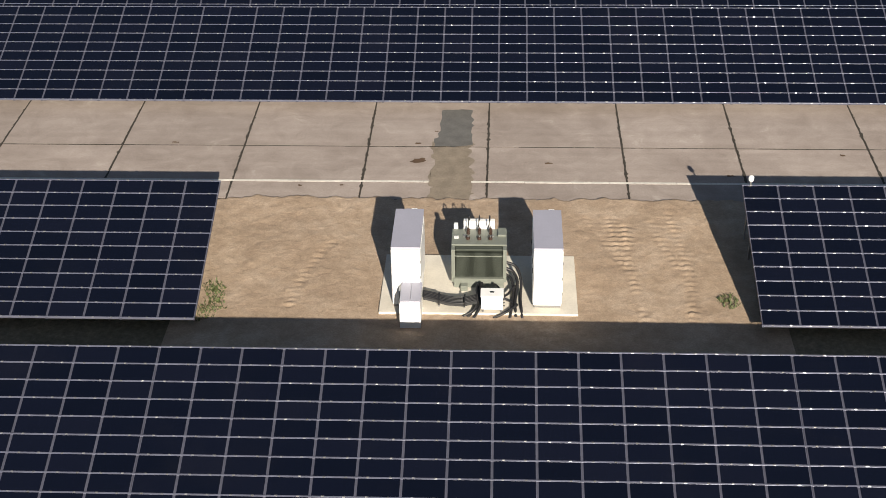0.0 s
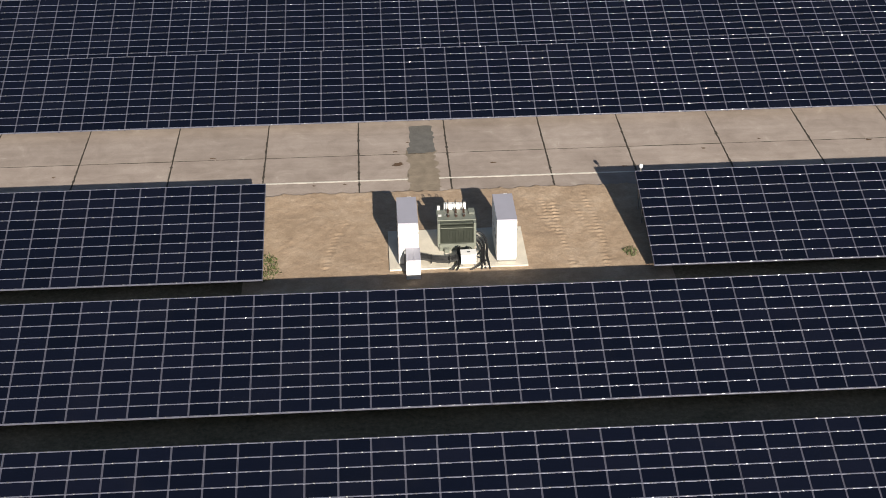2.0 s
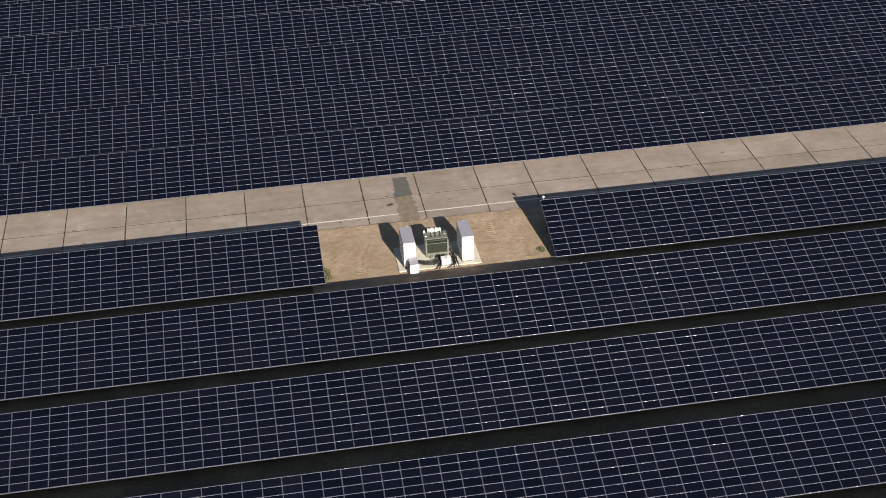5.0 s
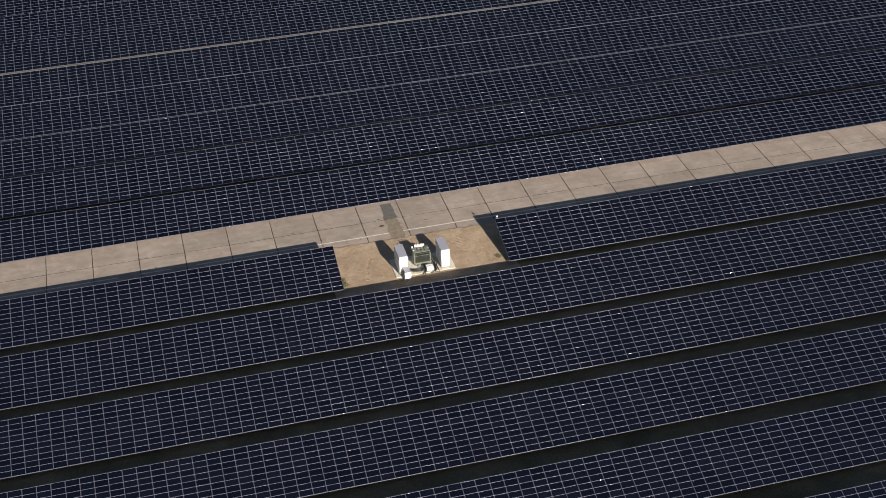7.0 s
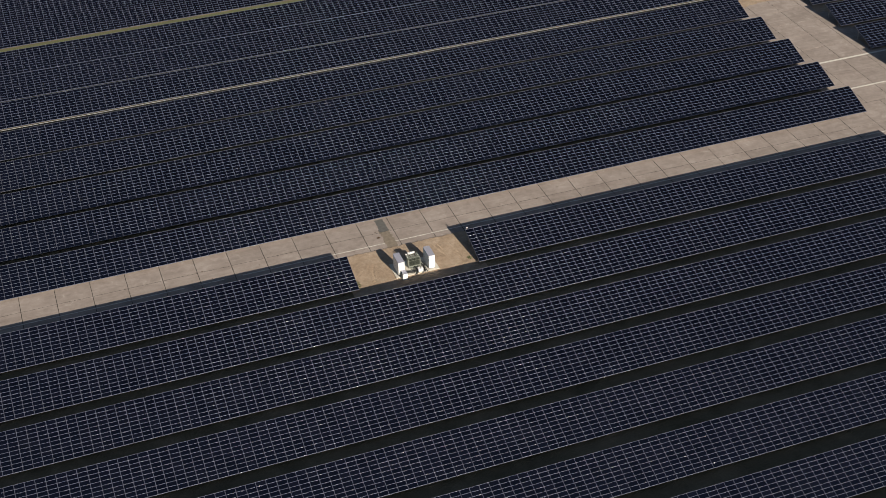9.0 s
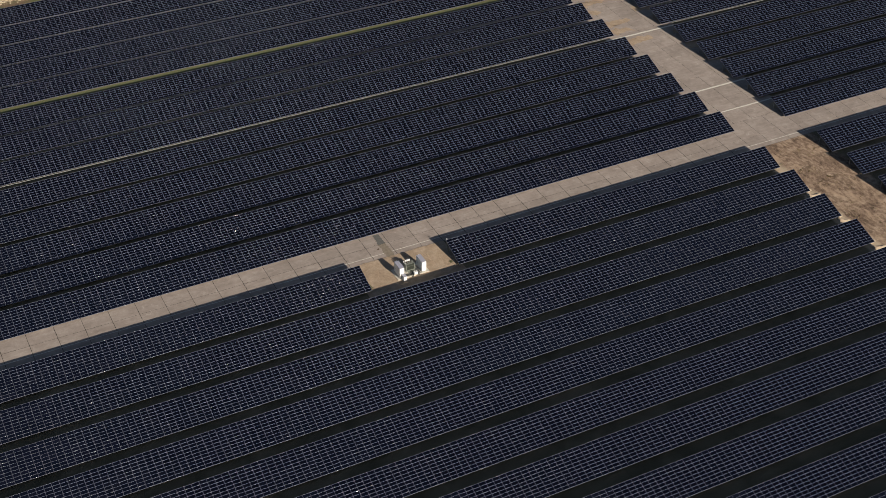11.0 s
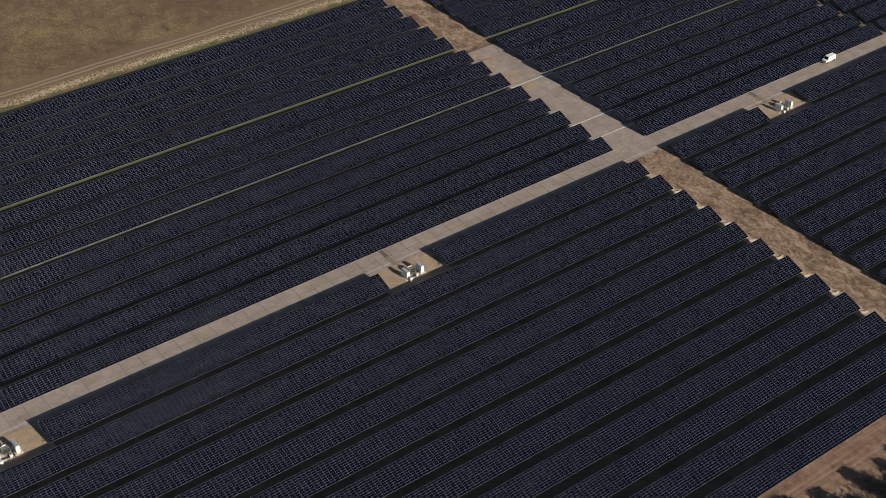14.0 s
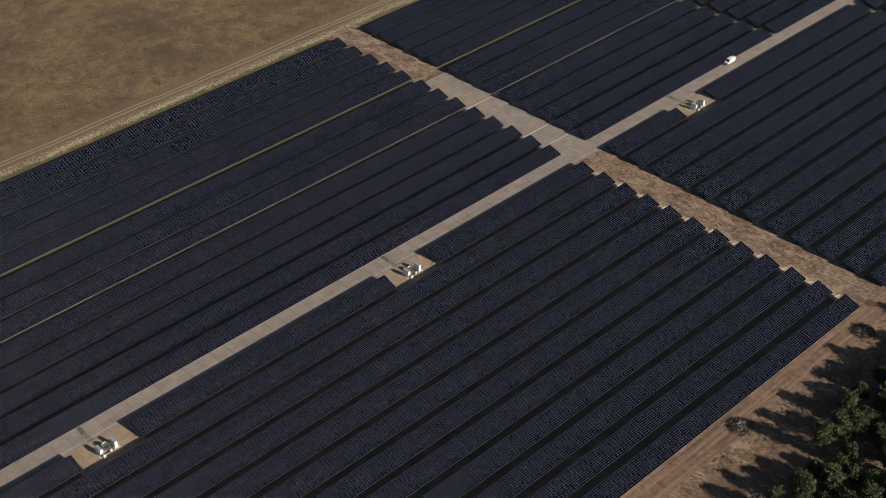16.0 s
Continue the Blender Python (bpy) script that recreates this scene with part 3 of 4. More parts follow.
def make_transformer():
    t = empty("transformer", pose(0, 0, 0), "grey-green oil transformer with dark cooling fins on pad", "transformer", "transformers")
    fitted_box("base_frame", t, M_GREEN, -0.85, 0.85, -0.30, 1.0, 0.0, 0.16, 0.01)
    fitted_box("tank", t, M_GREEN, -0.88, 0.88, 0.12, 0.95, 0.16, 1.45, 0.02)
    fitted_box("top_plate", t, M_GREEN, -0.93, 0.93, 0.05, 1.05, 1.45, 1.51, 0.01)
    fitted_box("side_flange", t, M_GREEN, -0.93, -0.80, -0.24, 0.12, 0.18, 1.47, 0.012)
    fitted_box("side_flange", t, M_GREEN, 0.80, 0.93, -0.24, 0.12, 0.18, 1.47, 0.012)
    fitted_box("lower_beam", t, M_GREEN, -0.85, 0.85, -0.30, -0.10, 0.12, 0.36, 0.012)
    fitted_box("upper_beam", t, M_FIN, -0.79, 0.79, -0.14, 0.10, 1.36, 1.44, 0.012)
    for i in range(44):
        x = -0.765 + i * 1.53 / 43
        fitted_box("cooling_fin", t, M_FIN, x - 0.011, x + 0.011, -0.22, 0.118, 0.38, 1.33, 0.0)
    fitted_box("fin_bar", t, M_GREEN, -0.79, 0.79, -0.235, -0.222, 1.20, 1.235, 0.003)
    fitted_box("terminal_box", t, M_GREEN, 0.62, 0.90, 0.55, 1.03, 1.51, 1.59, 0.02)
    fitted_box("rating_plate", t, M_WHITE, -0.86, -0.70, 0.42, 0.58, 1.512, 1.525, 0.0, "pale rating plate")
    fitted_box("valve_box", t, M_WHITE, -0.88, -0.74, 1.06, 1.2, 1.40, 1.68, 0.015, "small white fitting")
    fitted_box("rear_cabinet", t, M_WHITE, -0.55, 0.52, 1.07, 1.27, 0.0, 1.80, 0.02, "white rear switch cabinet")
    for y, h, r in ((0.72, 0.26, 0.042), (0.36, 0.10, 0.045)):
        for x in (-0.38, 0.0, 0.38):
            bm = fresh()
            cyl(bm, (x, y, 1.51), (x, y, 1.51 + h), r, r * 0.8, 12)
            for k in range(3):
                z = 1.53 + k * h / 3.4
                cyl(bm, (x, y, z), (x, y, z + 0.03), r * 1.5, r * 1.3, 12)
            b = part("bushing", bm, M_BROWN, t, "brown ceramic bushing")
            bm = fresh()
            cyl(bm, (x, y, 1.51 + h), (x, y, 1.56 + h), r * 0.55, r * 0.4, 8)
            part("terminal_cap", bm, M_STEEL, b, "dull metal cap")
    for x in (-0.2, 0.15, 0.5):
        bm = fresh()
        tube_points(bm, [(x - 0.18, 0.72, 1.80), (x - 0.17, 0.74, 1.98), (x - 0.16, 0.92, 2.10), (x - 0.15, 1.12, 1.98), (x - 0.15, 1.16, 1.79)], 0.02)
        part("lead", bm, M_BLACK, t, "black lead", True)
    for x in (-0.5, 0.45):
        bm = fresh()
        cyl(bm, (x, 0.55, 1.51), (x, 0.55, 1.57), 0.04, 0.04, 10)
        part("lifting_lug", bm, M_STEEL, t)
    fitted_box("earth_foot", t, M_GREEN, -0.62, -0.38, -0.52, -0.30, 0.0, 0.2, 0.01)
    return t


def make_side_box():
    # the joint box with its two-part lid in front of the west cabinet
    b = empty("connection_cabinet", pose(0, 0, 0), "white two-door connection cabinet in front of inverter", "electrical cabinet", "connection cabinets")
    fitted_box("body", b, M_WHITE, -0.33, 0.33, -0.55, 0.55, 0.0, 1.06, 0.012)
    for s in (-1, 1):
        x0, x1 = (-0.34, -0.004) if s < 0 else (0.004, 0.34)
        fitted_box("lid", b, M_ROOF, x0, x1, -0.52, 0.57, 1.06, 1.10, 0.008, "pale grey lid plate")
        fitted_box("door", b, M_WHITE, x0 + 0.01 * s, x1 - 0.01 * s if s > 0 else x1, -0.572, -0.553, 0.06, 1.02, 0.006)
    fitted_box("bracket", b, M_STEEL, -0.42, -0.335, 0.2, 0.52, 0.3, 1.0, 0.01)
    return b


def make_small_box():
    b = empty("control_box", pose(0, 0, 0), "small white control box with sloped lid on legs", "electrical box", "control boxes")
    fitted_box("body", b, M_WHITE, -0.36, 0.36, -0.22, 0.22, 0.12, 0.62, 0.012)
    fitted_box("lid", b, M_WHITE, -0.38, 0.38, -0.25, 0.26, 0.62, 0.66, 0.01)
    fitted_box("handle", b, M_BLACK, -0.07, 0.07, -0.02, 0.03, 0.662, 0.685, 0.004, "black recessed handle")
    for x in (-0.3, 0.3):
        for y in (-0.17, 0.17):
            fitted_box("leg", b, M_STEEL, x - 0.025, x + 0.025, y - 0.025, y + 0.025, 0.0, 0.12, 0.0)
    for k in range(3):
        bm = fresh()
        cyl(bm, (0.36, -0.1, 0.2 + 0.12 * k), (0.42, -0.1, 0.2 + 0.12 * k), 0.025, 0.02, 8)
        part("cable_gland", bm, M_BLACK, b)
    return b


def make_conduit():
    c = empty("cable_tray", pose(0, 0, 0), "dark sagging cable tray over pale concrete pad", "cable tray", "cable trays")
    path = [(7.36, 1.62, 0.42), (7.75, 1.50, 0.40), (8.2, 1.36, 0.36), (8.7, 1.34, 0.34), (9.15, 1.50, 0.36)]
    bm = fresh()
    prev = None
    for x, y, z in path:
        ring = [bm.verts.new((x, y - 0.2, z)), bm.verts.new((x, y + 0.2, z)), bm.verts.new((x, y + 0.2, z + 0.09)), bm.verts.new((x, y - 0.2, z + 0.09))]
        if prev:
            for k in range(4):
                bm.faces.new((prev[k], prev[(k + 1) % 4], ring[(k + 1) % 4], ring[k]))
        else:
            bm.faces.new(ring)
        prev = ring
    bm.faces.new(prev)
    part("tray", bm, M_TRAY, c)
    for i in range(5):
        bm = fresh()
        tube_points(bm, [(x, y - 0.16 + i * 0.08, z + 0.11) for x, y, z in path], 0.032, 6)
        part("cable", bm, M_BLACK, c, "", True)
    for x, y in ((7.9, 1.45), (8.75, 1.36)):
        fitted_box("strap", c, M_BLACK, x - 0.025, x + 0.025, y - 0.24, y + 0.24, 0.34, 0.53, 0.005)
        fitted_box("support", c, M_STEEL, x - 0.03, x + 0.03, y - 0.05, y + 0.05, 0.15, 0.38, 0.0)
    return c


def cable(pts, r):
    bm = fresh()
    tube_points(bm, pts, r, 7)
    ob = part("power_cable", bm, M_BLACK, None, "", True)
    return tagged(ob, "thick black power cable lying on concrete pad", "cable", "power cables")


def make_pad():
    bm = fresh()
    box(bm, 5.90, 12.50, 1.05, 4.62, -0.1, 0.15, 0.02)
    p = part("pavement_pad", bm, M_PAD)
    return tagged(p, "pale cast concrete pad set in sand", "concrete pad", kind="structure")


TREADS = ((13.1, 7.2, -0.37, 0.0, 3.9, 7.4), (14.45, 4.2, -0.04, 0.012, 0.6, 7.0), (15.6, 6.0, -0.2, 0.03, 3.9, 7.3), (16.4, 4.2, -0.02, -0.02, 0.4, 7.9),
          (14.0, 6.0, -0.1, 0.0, 4.6, 7.6), (3.3, 4.0, 0.3, 0.05, 1.4, 5.6))


def make_sand_patch():
    # churned sand with lugged tyre tracks, scuffs and clods
    x0, x1, y0, y1 = -1.0, 19.3, -3.6, 9.1
    nx, ny = 230, 156
    verts, faces = [], []
    for j in range(ny + 1):
        for i in range(nx + 1):
            x, y = x0 + (x1 - x0) * i / nx, y0 + (y1 - y0) * j / ny
            z = 0.04 * noise.noise((x * 0.5, y * 0.5, 3)) + 0.014 * noise.noise((x * 2.6, y * 2.3, 9)) + 0.012 * noise.noise((x * 6, y * 5, 4))
            z += 0.05 * max(0.0, noise.noise((x * 3.1 + y * 1.7, y * 1.3 - x * 0.6, 21)) - 0.22)
            for rx, ry, lean, bend, ya, yb in TREADS:
                if ya < y < yb:
                    q = y - ry
                    d = x - (rx + lean * q + bend * q * q)
                    if abs(d) < 0.24:
                        c = math.cos(d / 0.24 * math.pi / 2)
                        z += c * (0.04 * math.sin(y * 20 + abs(d) * 14 + 1.2 * noise.noise((x, y, 5))) * max(0.25, 0.7 + 1.2 * noise.noise((x * 0.8, y * 1.1, 31))) - 0.02)
                    elif abs(d) < 0.36:
                        z += 0.012
            e = min(x - x0, x1 - x, y - y0) / 0.6
            edge = y1 - 0.25 - y + 0.22 * noise.noise((x * 1.6, 0.3, 1.7)) + 0.1 * noise.noise((x * 6, 0.3, 1.7))
            z = z * 0.9 + 0.07
            z = z * max(0.0, min(1.0, e)) - max(0.0, 0.10 - edge) * 0.6
            verts.append((x, y, z))
    w = nx + 1
    for j in range(ny):
        for i in range(nx):
            faces.append((j * w + i, j * w + i + 1, (j + 1) * w + i + 1, (j + 1) * w + i))
    me = raw("ground_sand", verts, faces, M_SAND)
    me.shade_smooth()
    p = part("ground_sand", me, None)
    return tagged(p, "pale brown churned sand with tyre tracks", "sand", kind="structure")


def make_weed(seed, size):
    rnd = random.Random(seed)
    verts, faces = [], []
    for _ in range(120):
        a, d = rnd.uniform(0, 6.28), rnd.random() ** 0.7 * size
        x, y = math.cos(a) * d, math.sin(a) * d * 1.4
        h, w, t = rnd.uniform(0.04, 0.13), rnd.uniform(0.015, 0.035), rnd.uniform(0, 6.28)
        dx, dy = math.cos(t), math.sin(t)
        n = len(verts)
        verts += [(x - dy * w, y + dx * w, 0), (x + dy * w, y - dx * w, 0), (x + dx * h * 0.8 + dy * w * 0.6, y + dy * h * 0.8 - dx * w * 0.6, h),
                  (x + dx * h * 0.8 - dy * w * 0.6, y + dy * h * 0.8 + dx * w * 0.6, h)]
        faces.append((n, n + 1, n + 2, n + 3))
    return raw("weed_clump", verts, faces, M_WEED)


def make_sensor():
    s = empty("sensor_mast", pose(0, 0, 0), "short mast with white dome sensor at table corner", "sensor", "sensor masts")
    bm = fresh()
    cyl(bm, (0, 0, 0), (0, 0, 2.52), 0.03, 0.03, 10)
    part("pole", bm, M_STEEL, s)
    bm = fresh()
    bmesh.ops.create_uvsphere(bm, u_segments=18, v_segments=12, radius=0.10, matrix=Matrix.Translation((0, 0, 2.62)) @ Matrix.Diagonal((1, 1, 0.85, 1)))
    part("dome", bm, M_WHITE, s, "glossy white dome", True)
    bm = fresh()
    cyl(bm, (0, 0, 2.50), (0, 0, 2.57), 0.085, 0.10, 14)
    part("collar", bm, M_WHITE, s)
    return s


proto = {"cab": make_cabinet(), "tra": make_transformer(), "side": make_side_box(), "small": make_small_box(), "con": make_conduit(),
         "pad": make_pad(), "sand": make_sand_patch(), "sens": make_sensor()}
cables = [
    cable([(10.05, 2.9, 0.75), (10.35, 2.85, 0.62), (10.5, 2.5, 0.45), (10.45, 2.0, 0.22), (10.42, 1.5, 0.20), (10.45, 0.95, 0.05)], 0.055),
    cable([(10.05, 2.8, 0.55), (10.25, 2.7, 0.5), (10.36, 2.3, 0.36), (10.33, 1.8, 0.20), (10.30, 1.3, 0.20), (10.25, 0.9, 0.05)], 0.055),
    cable([(10.05, 2.95, 0.95), (10.45, 2.9, 0.8), (10.62, 2.45, 0.5), (10.6, 1.9, 0.22), (10.62, 1.4, 0.20), (10.66, 0.9, 0.05)], 0.05),
    cable([(10.42, 2.3, 0.42), (10.28, 2.05, 0.4), (10.15, 1.75, 0.42), (10.02, 1.55, 0.5)], 0.04),
    cable([(10.5, 1.5, 0.2), (10.3, 1.2, 0.24), (10.05, 0.98, 0.2), (9.7, 0.9, 0.06)], 0.045),
    cable([(10.03, 1.45, 0.5), (10.18, 1.42, 0.42), (10.32, 1.5, 0.3)], 0.035),
    cable([(9.2, 2.25, 0.5), (9.15, 1.95, 0.5), (9.17, 1.6, 0.42), (9.1, 1.25, 0.22), (8.85, 0.95, 0.05)], 0.055),
    cable([(9.3, 2.25, 0.55), (9.24, 1.9, 0.5), (9.26, 1.5, 0.35), (9.22, 1.2, 0.2), (9.05, 0.9, 0.05)], 0.05),
    cable([(9.05, 1.55, 0.45), (9.12, 1.3, 0.3), (9.0, 1.1, 0.19), (8.7, 0.98, 0.06)], 0.045),
    cable([(9.7, 2.27, 0.5), (9.8, 2.05, 0.6), (9.98, 1.95, 0.42), (10.08, 2.02, 0.2)], 0.03),
    cable([(7.6, 1.0, 0.02), (7.9, 1.0, 0.05), (8.3, 1.02, 0.03), (8.7, 1.0, 0.05)], 0.03),
]
weeds = [make_weed(s, 0.35) for s in (1, 2, 3)]
for ob in (proto["sand"], proto["pad"], proto["con"]):
    ob.matrix_basis = pose(0, 0, 0)
for s, sx in enumerate(STATIONS):
    def put(ob, x, y, z, rz=0.0):
        m = pose(sx + x, y, z, 0, 0, rz)
        if s == 0 and ob not in used:
            ob.matrix_basis = m
            used.add(ob)
            return ob
        return copy_thing(ob, m)
    if s == 0:
        used = set()
    put(proto["sand"], 0, 0, 0)
    put(proto["pad"], 0, 0, 0)
    put(proto["con"], 0, 0, 0)
    for c in cables:
        put(c, 0, 0, 0)
    put(proto["cab"], 6.83, 2.654, 0.15)
    put(proto["cab"], 11.48, 2.654, 0.15)
    put(proto["tra"], 9.20, 2.86, 0.15)
    put(proto["side"], 7.02, 0.82, 0.02)
    put(proto["small"], 9.66, 1.31, 0.15)
    put(proto["sens"], 18.62, 5.95, 0.0)
    for k, (x, y) in enumerate(((0.25, 1.9), (0.15, 2.5), (0.3, 1.3), (0.1, 0.9), (17.55, 2.0))):
        w = new("weed_clump", weeds[k % 3])
        w.matrix_basis = pose(sx + x, y, 0.05, 0, 0, 50 * k)
        tagged(w, "low green weeds growing in sand", "weeds", "weed clumps", "stuff")


# ---------------------------------------------------------------- vehicles, trees and piles
def make_van(m):
    v = empty("van", m, "white panel van parked on concrete road", "van")
    # profile of the body along its length, nose at +x
    prof = [(-2.55, 0.45), (-2.6, 1.0), (-2.5, 2.15), (-2.3, 2.3), (0.6, 2.34), (1.15, 2.2), (1.75, 1.35), (2.5, 1.1), (2.62, 0.8), (2.6, 0.42)]
    bm = fresh()
    a = [bm.verts.new((x, -0.95 + (0.12 if z > 1.4 else 0), z)) for x, z in prof]
    b = [bm.verts.new((x, 0.95 - (0.12 if z > 1.4 else 0), z)) for x, z in prof]
    for i in range(len(prof)):
        j = (i + 1) % len(prof)
        bm.faces.new((a[i], a[j], b[j], b[i]))
    bm.faces.new(a)
    bm.faces.new(b[::-1])
    bmesh.ops.bevel(bm, geom=list(bm.edges), offset=0.06, segments=2, affect="EDGES")
    part("body", bm, M_WHITE, v)
    bm = fresh()
    q = [(1.20, 2.12), (1.74, 1.40)]
    vs = [bm.verts.new((q[0][0] + 0.05, -0.72, q[0][1])), bm.verts.new((q[1][0] + 0.05, -0.78, q[1][1])), bm.verts.new((q[1][0] + 0.05, 0.78, q[1][1])), bm.verts.new((q[0][0] + 0.05, 0.72, q[0][1]))]
    f = bm.faces.new(vs)
    bmesh.ops.solidify(bm, geom=[f], thickness=0.02)
    part("windscreen", bm, M_GLASS, v, "dark tinted windscreen")
    for s in (-1, 1):
        bm = fresh()
        vs = [bm.verts.new((0.35, s * 0.862, 2.0)), bm.verts.new((1.05, s * 0.862, 2.0)), bm.verts.new((1.5, s * 0.90, 1.45)), bm.verts.new((0.35, s * 0.90, 1.45))]
        f = bm.faces.new(vs)
        bmesh.ops.solidify(bm, geom=[f], thickness=0.02)
        part("side_window", bm, M_GLASS, v, "dark side window")
        fitted_box("headlight", v, M_CHROME, 2.5, 2.64, s * 0.7 - 0.15, s * 0.7 + 0.15, 0.82, 1.0, 0.02)
        fitted_box("tail_lamp", v, M_RED, -2.63, -2.55, s * 0.85 - 0.07, s * 0.85 + 0.07, 1.0, 1.5, 0.01)
        for x in (-1.6, 1.65):
            bm = fresh()
            cyl(bm, (x, s * 0.78, 0.34), (x, s * 0.99, 0.34), 0.34, 0.34, 20)
            w = part("wheel", bm, M_TYRE, v)
            bm = fresh()
            cyl(bm, (x, s * 0.97, 0.34), (x, s * 1.0, 0.34), 0.2, 0.19, 14)
            part("rim", bm, M_CHROME, w)
    return v


make_van(pose(194.3, 16.0 - 0.9, 0.0, 0, 0, 180))


def make_pine(seed, height):
    rnd = random.Random(seed)
    t = empty("pine_tree", pose(0, 0, 0), "pine tree with open olive-green crown at field edge", "tree", "pine trees")
    bm = fresh()
    top = Vector((rnd.uniform(-0.4, 0.4), rnd.uniform(-0.4, 0.4), height * 0.92))
    cyl(bm, (0, 0, -0.1), top * 0.5, 0.20, 0.14, 9)
    cyl(bm, top * 0.5, top, 0.14, 0.03, 8)
    part("trunk", bm, M_BARK, t)
    verts, faces = [], []
    bm = fresh()
    spread = height * 0.36
    for i in range(34):
        u = 0.30 + 0.68 * (i / 33)
        a = i * 2.4 + rnd.uniform(-0.5, 0.5)
        reach = spread * (1.15 - u) ** 0.6 * rnd.uniform(0.6, 1.15) * (0.75 if u < 0.4 else 1)
        p0 = top * u
        p1 = p0 + Vector((math.cos(a) * reach, math.sin(a) * reach, reach * rnd.uniform(0.1, 0.45)))
        cyl(bm, p0, p1, 0.05, 0.015, 5)
        for q in range(5):
            c = p0.lerp(p1, 0.45 + 0.6 * q / 4) + Vector((rnd.gauss(0, 0.25), rnd.gauss(0, 0.25), rnd.gauss(0, 0.15)))
            for _ in range(17):
                d = Vector((rnd.gauss(0, 0.46), rnd.gauss(0, 0.46), rnd.gauss(0, 0.26)))
                w = rnd.uniform(0.09, 0.19)
                e1 = Vector((rnd.uniform(-1, 1), rnd.uniform(-1, 1), rnd.uniform(-0.5, 0.8))).normalized() * w * 2.4
                e2 = e1.cross(Vector((rnd.uniform(-1, 1), rnd.uniform(-1, 1), rnd.uniform(-1, 1)))).normalized() * w
                n = len(verts)
                p = c + d
                verts += [tuple(p - e1), tuple(p + e2), tuple(p + e1), tuple(p - e2)]
                faces.append((n, n + 1, n + 2, n + 3))
    part("limbs", bm, M_BARK, t)
    cr = part("crown", raw("crown", verts, faces, M_LEAF), None, t)
    tagged(cr, kind="stuff")
    return t


pines = [make_pine(3, 9.5), make_pine(8, 11.0), make_pine(21, 7.5)]
rnd = random.Random(12)
spots = []
tries = 0
while len(spots) < 118 and tries < 6000:
    tries += 1
    x, y = rnd.uniform(0, 128), rnd.uniform(-168, -123)
    # the wood's edge bends away from the track to the west
    edge = -131.5 - max(0, 50 - x) * 0.22 + 3 * noise.noise((x * 0.07, 0, 0))
    if y > edge or any((x - a) ** 2 + (y - b) ** 2 < 4.3 ** 2 for a, b in spots):
        continue
    spots.append((x, y))
for i, (x, y) in enumerate(spots):
    m = pose(x, y, -0.02, 0, 0, rnd.uniform(0, 360))
    p = pines[i % 3]
    if i < 3:
        p.matrix_basis = m
    else:
        copy_thing(p, m)


def make_brush(seed, x, y, r):
    rnd = random.Random(seed)
    bm = fresh()
    for _ in range(110):
        a, d = rnd.uniform(0, 6.28), rnd.random() ** 0.5 * r
        p = Vector((math.cos(a) * d, math.sin(a) * d, max(0.03, (1 - d / r) * 1.5 * rnd.random())))
        q = Vector((rnd.uniform(-1, 1), rnd.uniform(-1, 1), rnd.uniform(-0.2, 0.6))) * rnd.uniform(0.4, 1.1)
        e = p + q
        e.z = max(e.z, 0.03)
        cyl(bm, p, e, rnd.uniform(0.06, 0.2), 0.05, 6)
    ob = part("brush_pile", bm, M_BRANCH)
    ob.matrix_basis = pose(x, y, 0)
    tagged(ob, "tangled pile of pale cut branches on bare soil", "brush pile", "brush piles")
    # twigs coloured nearly black: the shade inside the pile is in their colour
    bm = fresh()
    for _ in range(420):
        a, d = rnd.uniform(0, 6.28), rnd.random() ** 0.5 * r * 1.25
        c = Vector((math.cos(a) * d, math.sin(a) * d, rnd.uniform(0.05, 1.5) * (1.15 - d / r / 1.25)))
        e = c + Vector((rnd.uniform(-1, 1), rnd.uniform(-1, 1), rnd.uniform(-0.1, 0.5))) * 0.9
        e.z = max(e.z, 0.02)
        cyl(bm, c, e, 0.06, 0.03, 5)
    part("twig_heap", bm, M_TWIG, ob, "dark brown twigs")


make_brush(4, 26.0, -114.6, 3.0)
make_brush(5, 86.0, -115.6, 2.8)


def cable_duct(x0, x1, y, half=0.04):
    # an added pale bar on short feet, imitating the sunlit ground before a row
    d = empty("cable_duct", pose(0, 0, 0), "long pale bar on feet imitating sunlit ground strip beside solar row", "cable duct", "cable ducts")
    bm = fresh()
    box(bm, x0, x1, y - half, y + half, 0.36, 0.43)
    part("lit_bar", bm, M_LIT_STRIP, d)
    bm = fresh()
    x = x0 + 0.5
    while x < x1:
        box(bm, x - 0.04, x + 0.04, y - 0.04, y + 0.04, -0.05, 0.36)
        x += 6.1
    tagged(part("foot_row", bm, M_STEEL, d), kind="stuff")


# bright lines of sunlit ground in three row gaps, made as added bars
cable_duct(-187, 92.4, NORTH[5] - 0.3)
cable_duct(112.0, 330, NORTH[5] - 0.3)
for k in (6, 7):
    cable_duct(-60, 92.4, NORTH[k] - 0.3, 0.018)
    cable_duct(112.0, 330, NORTH[k] - 0.3, 0.018)


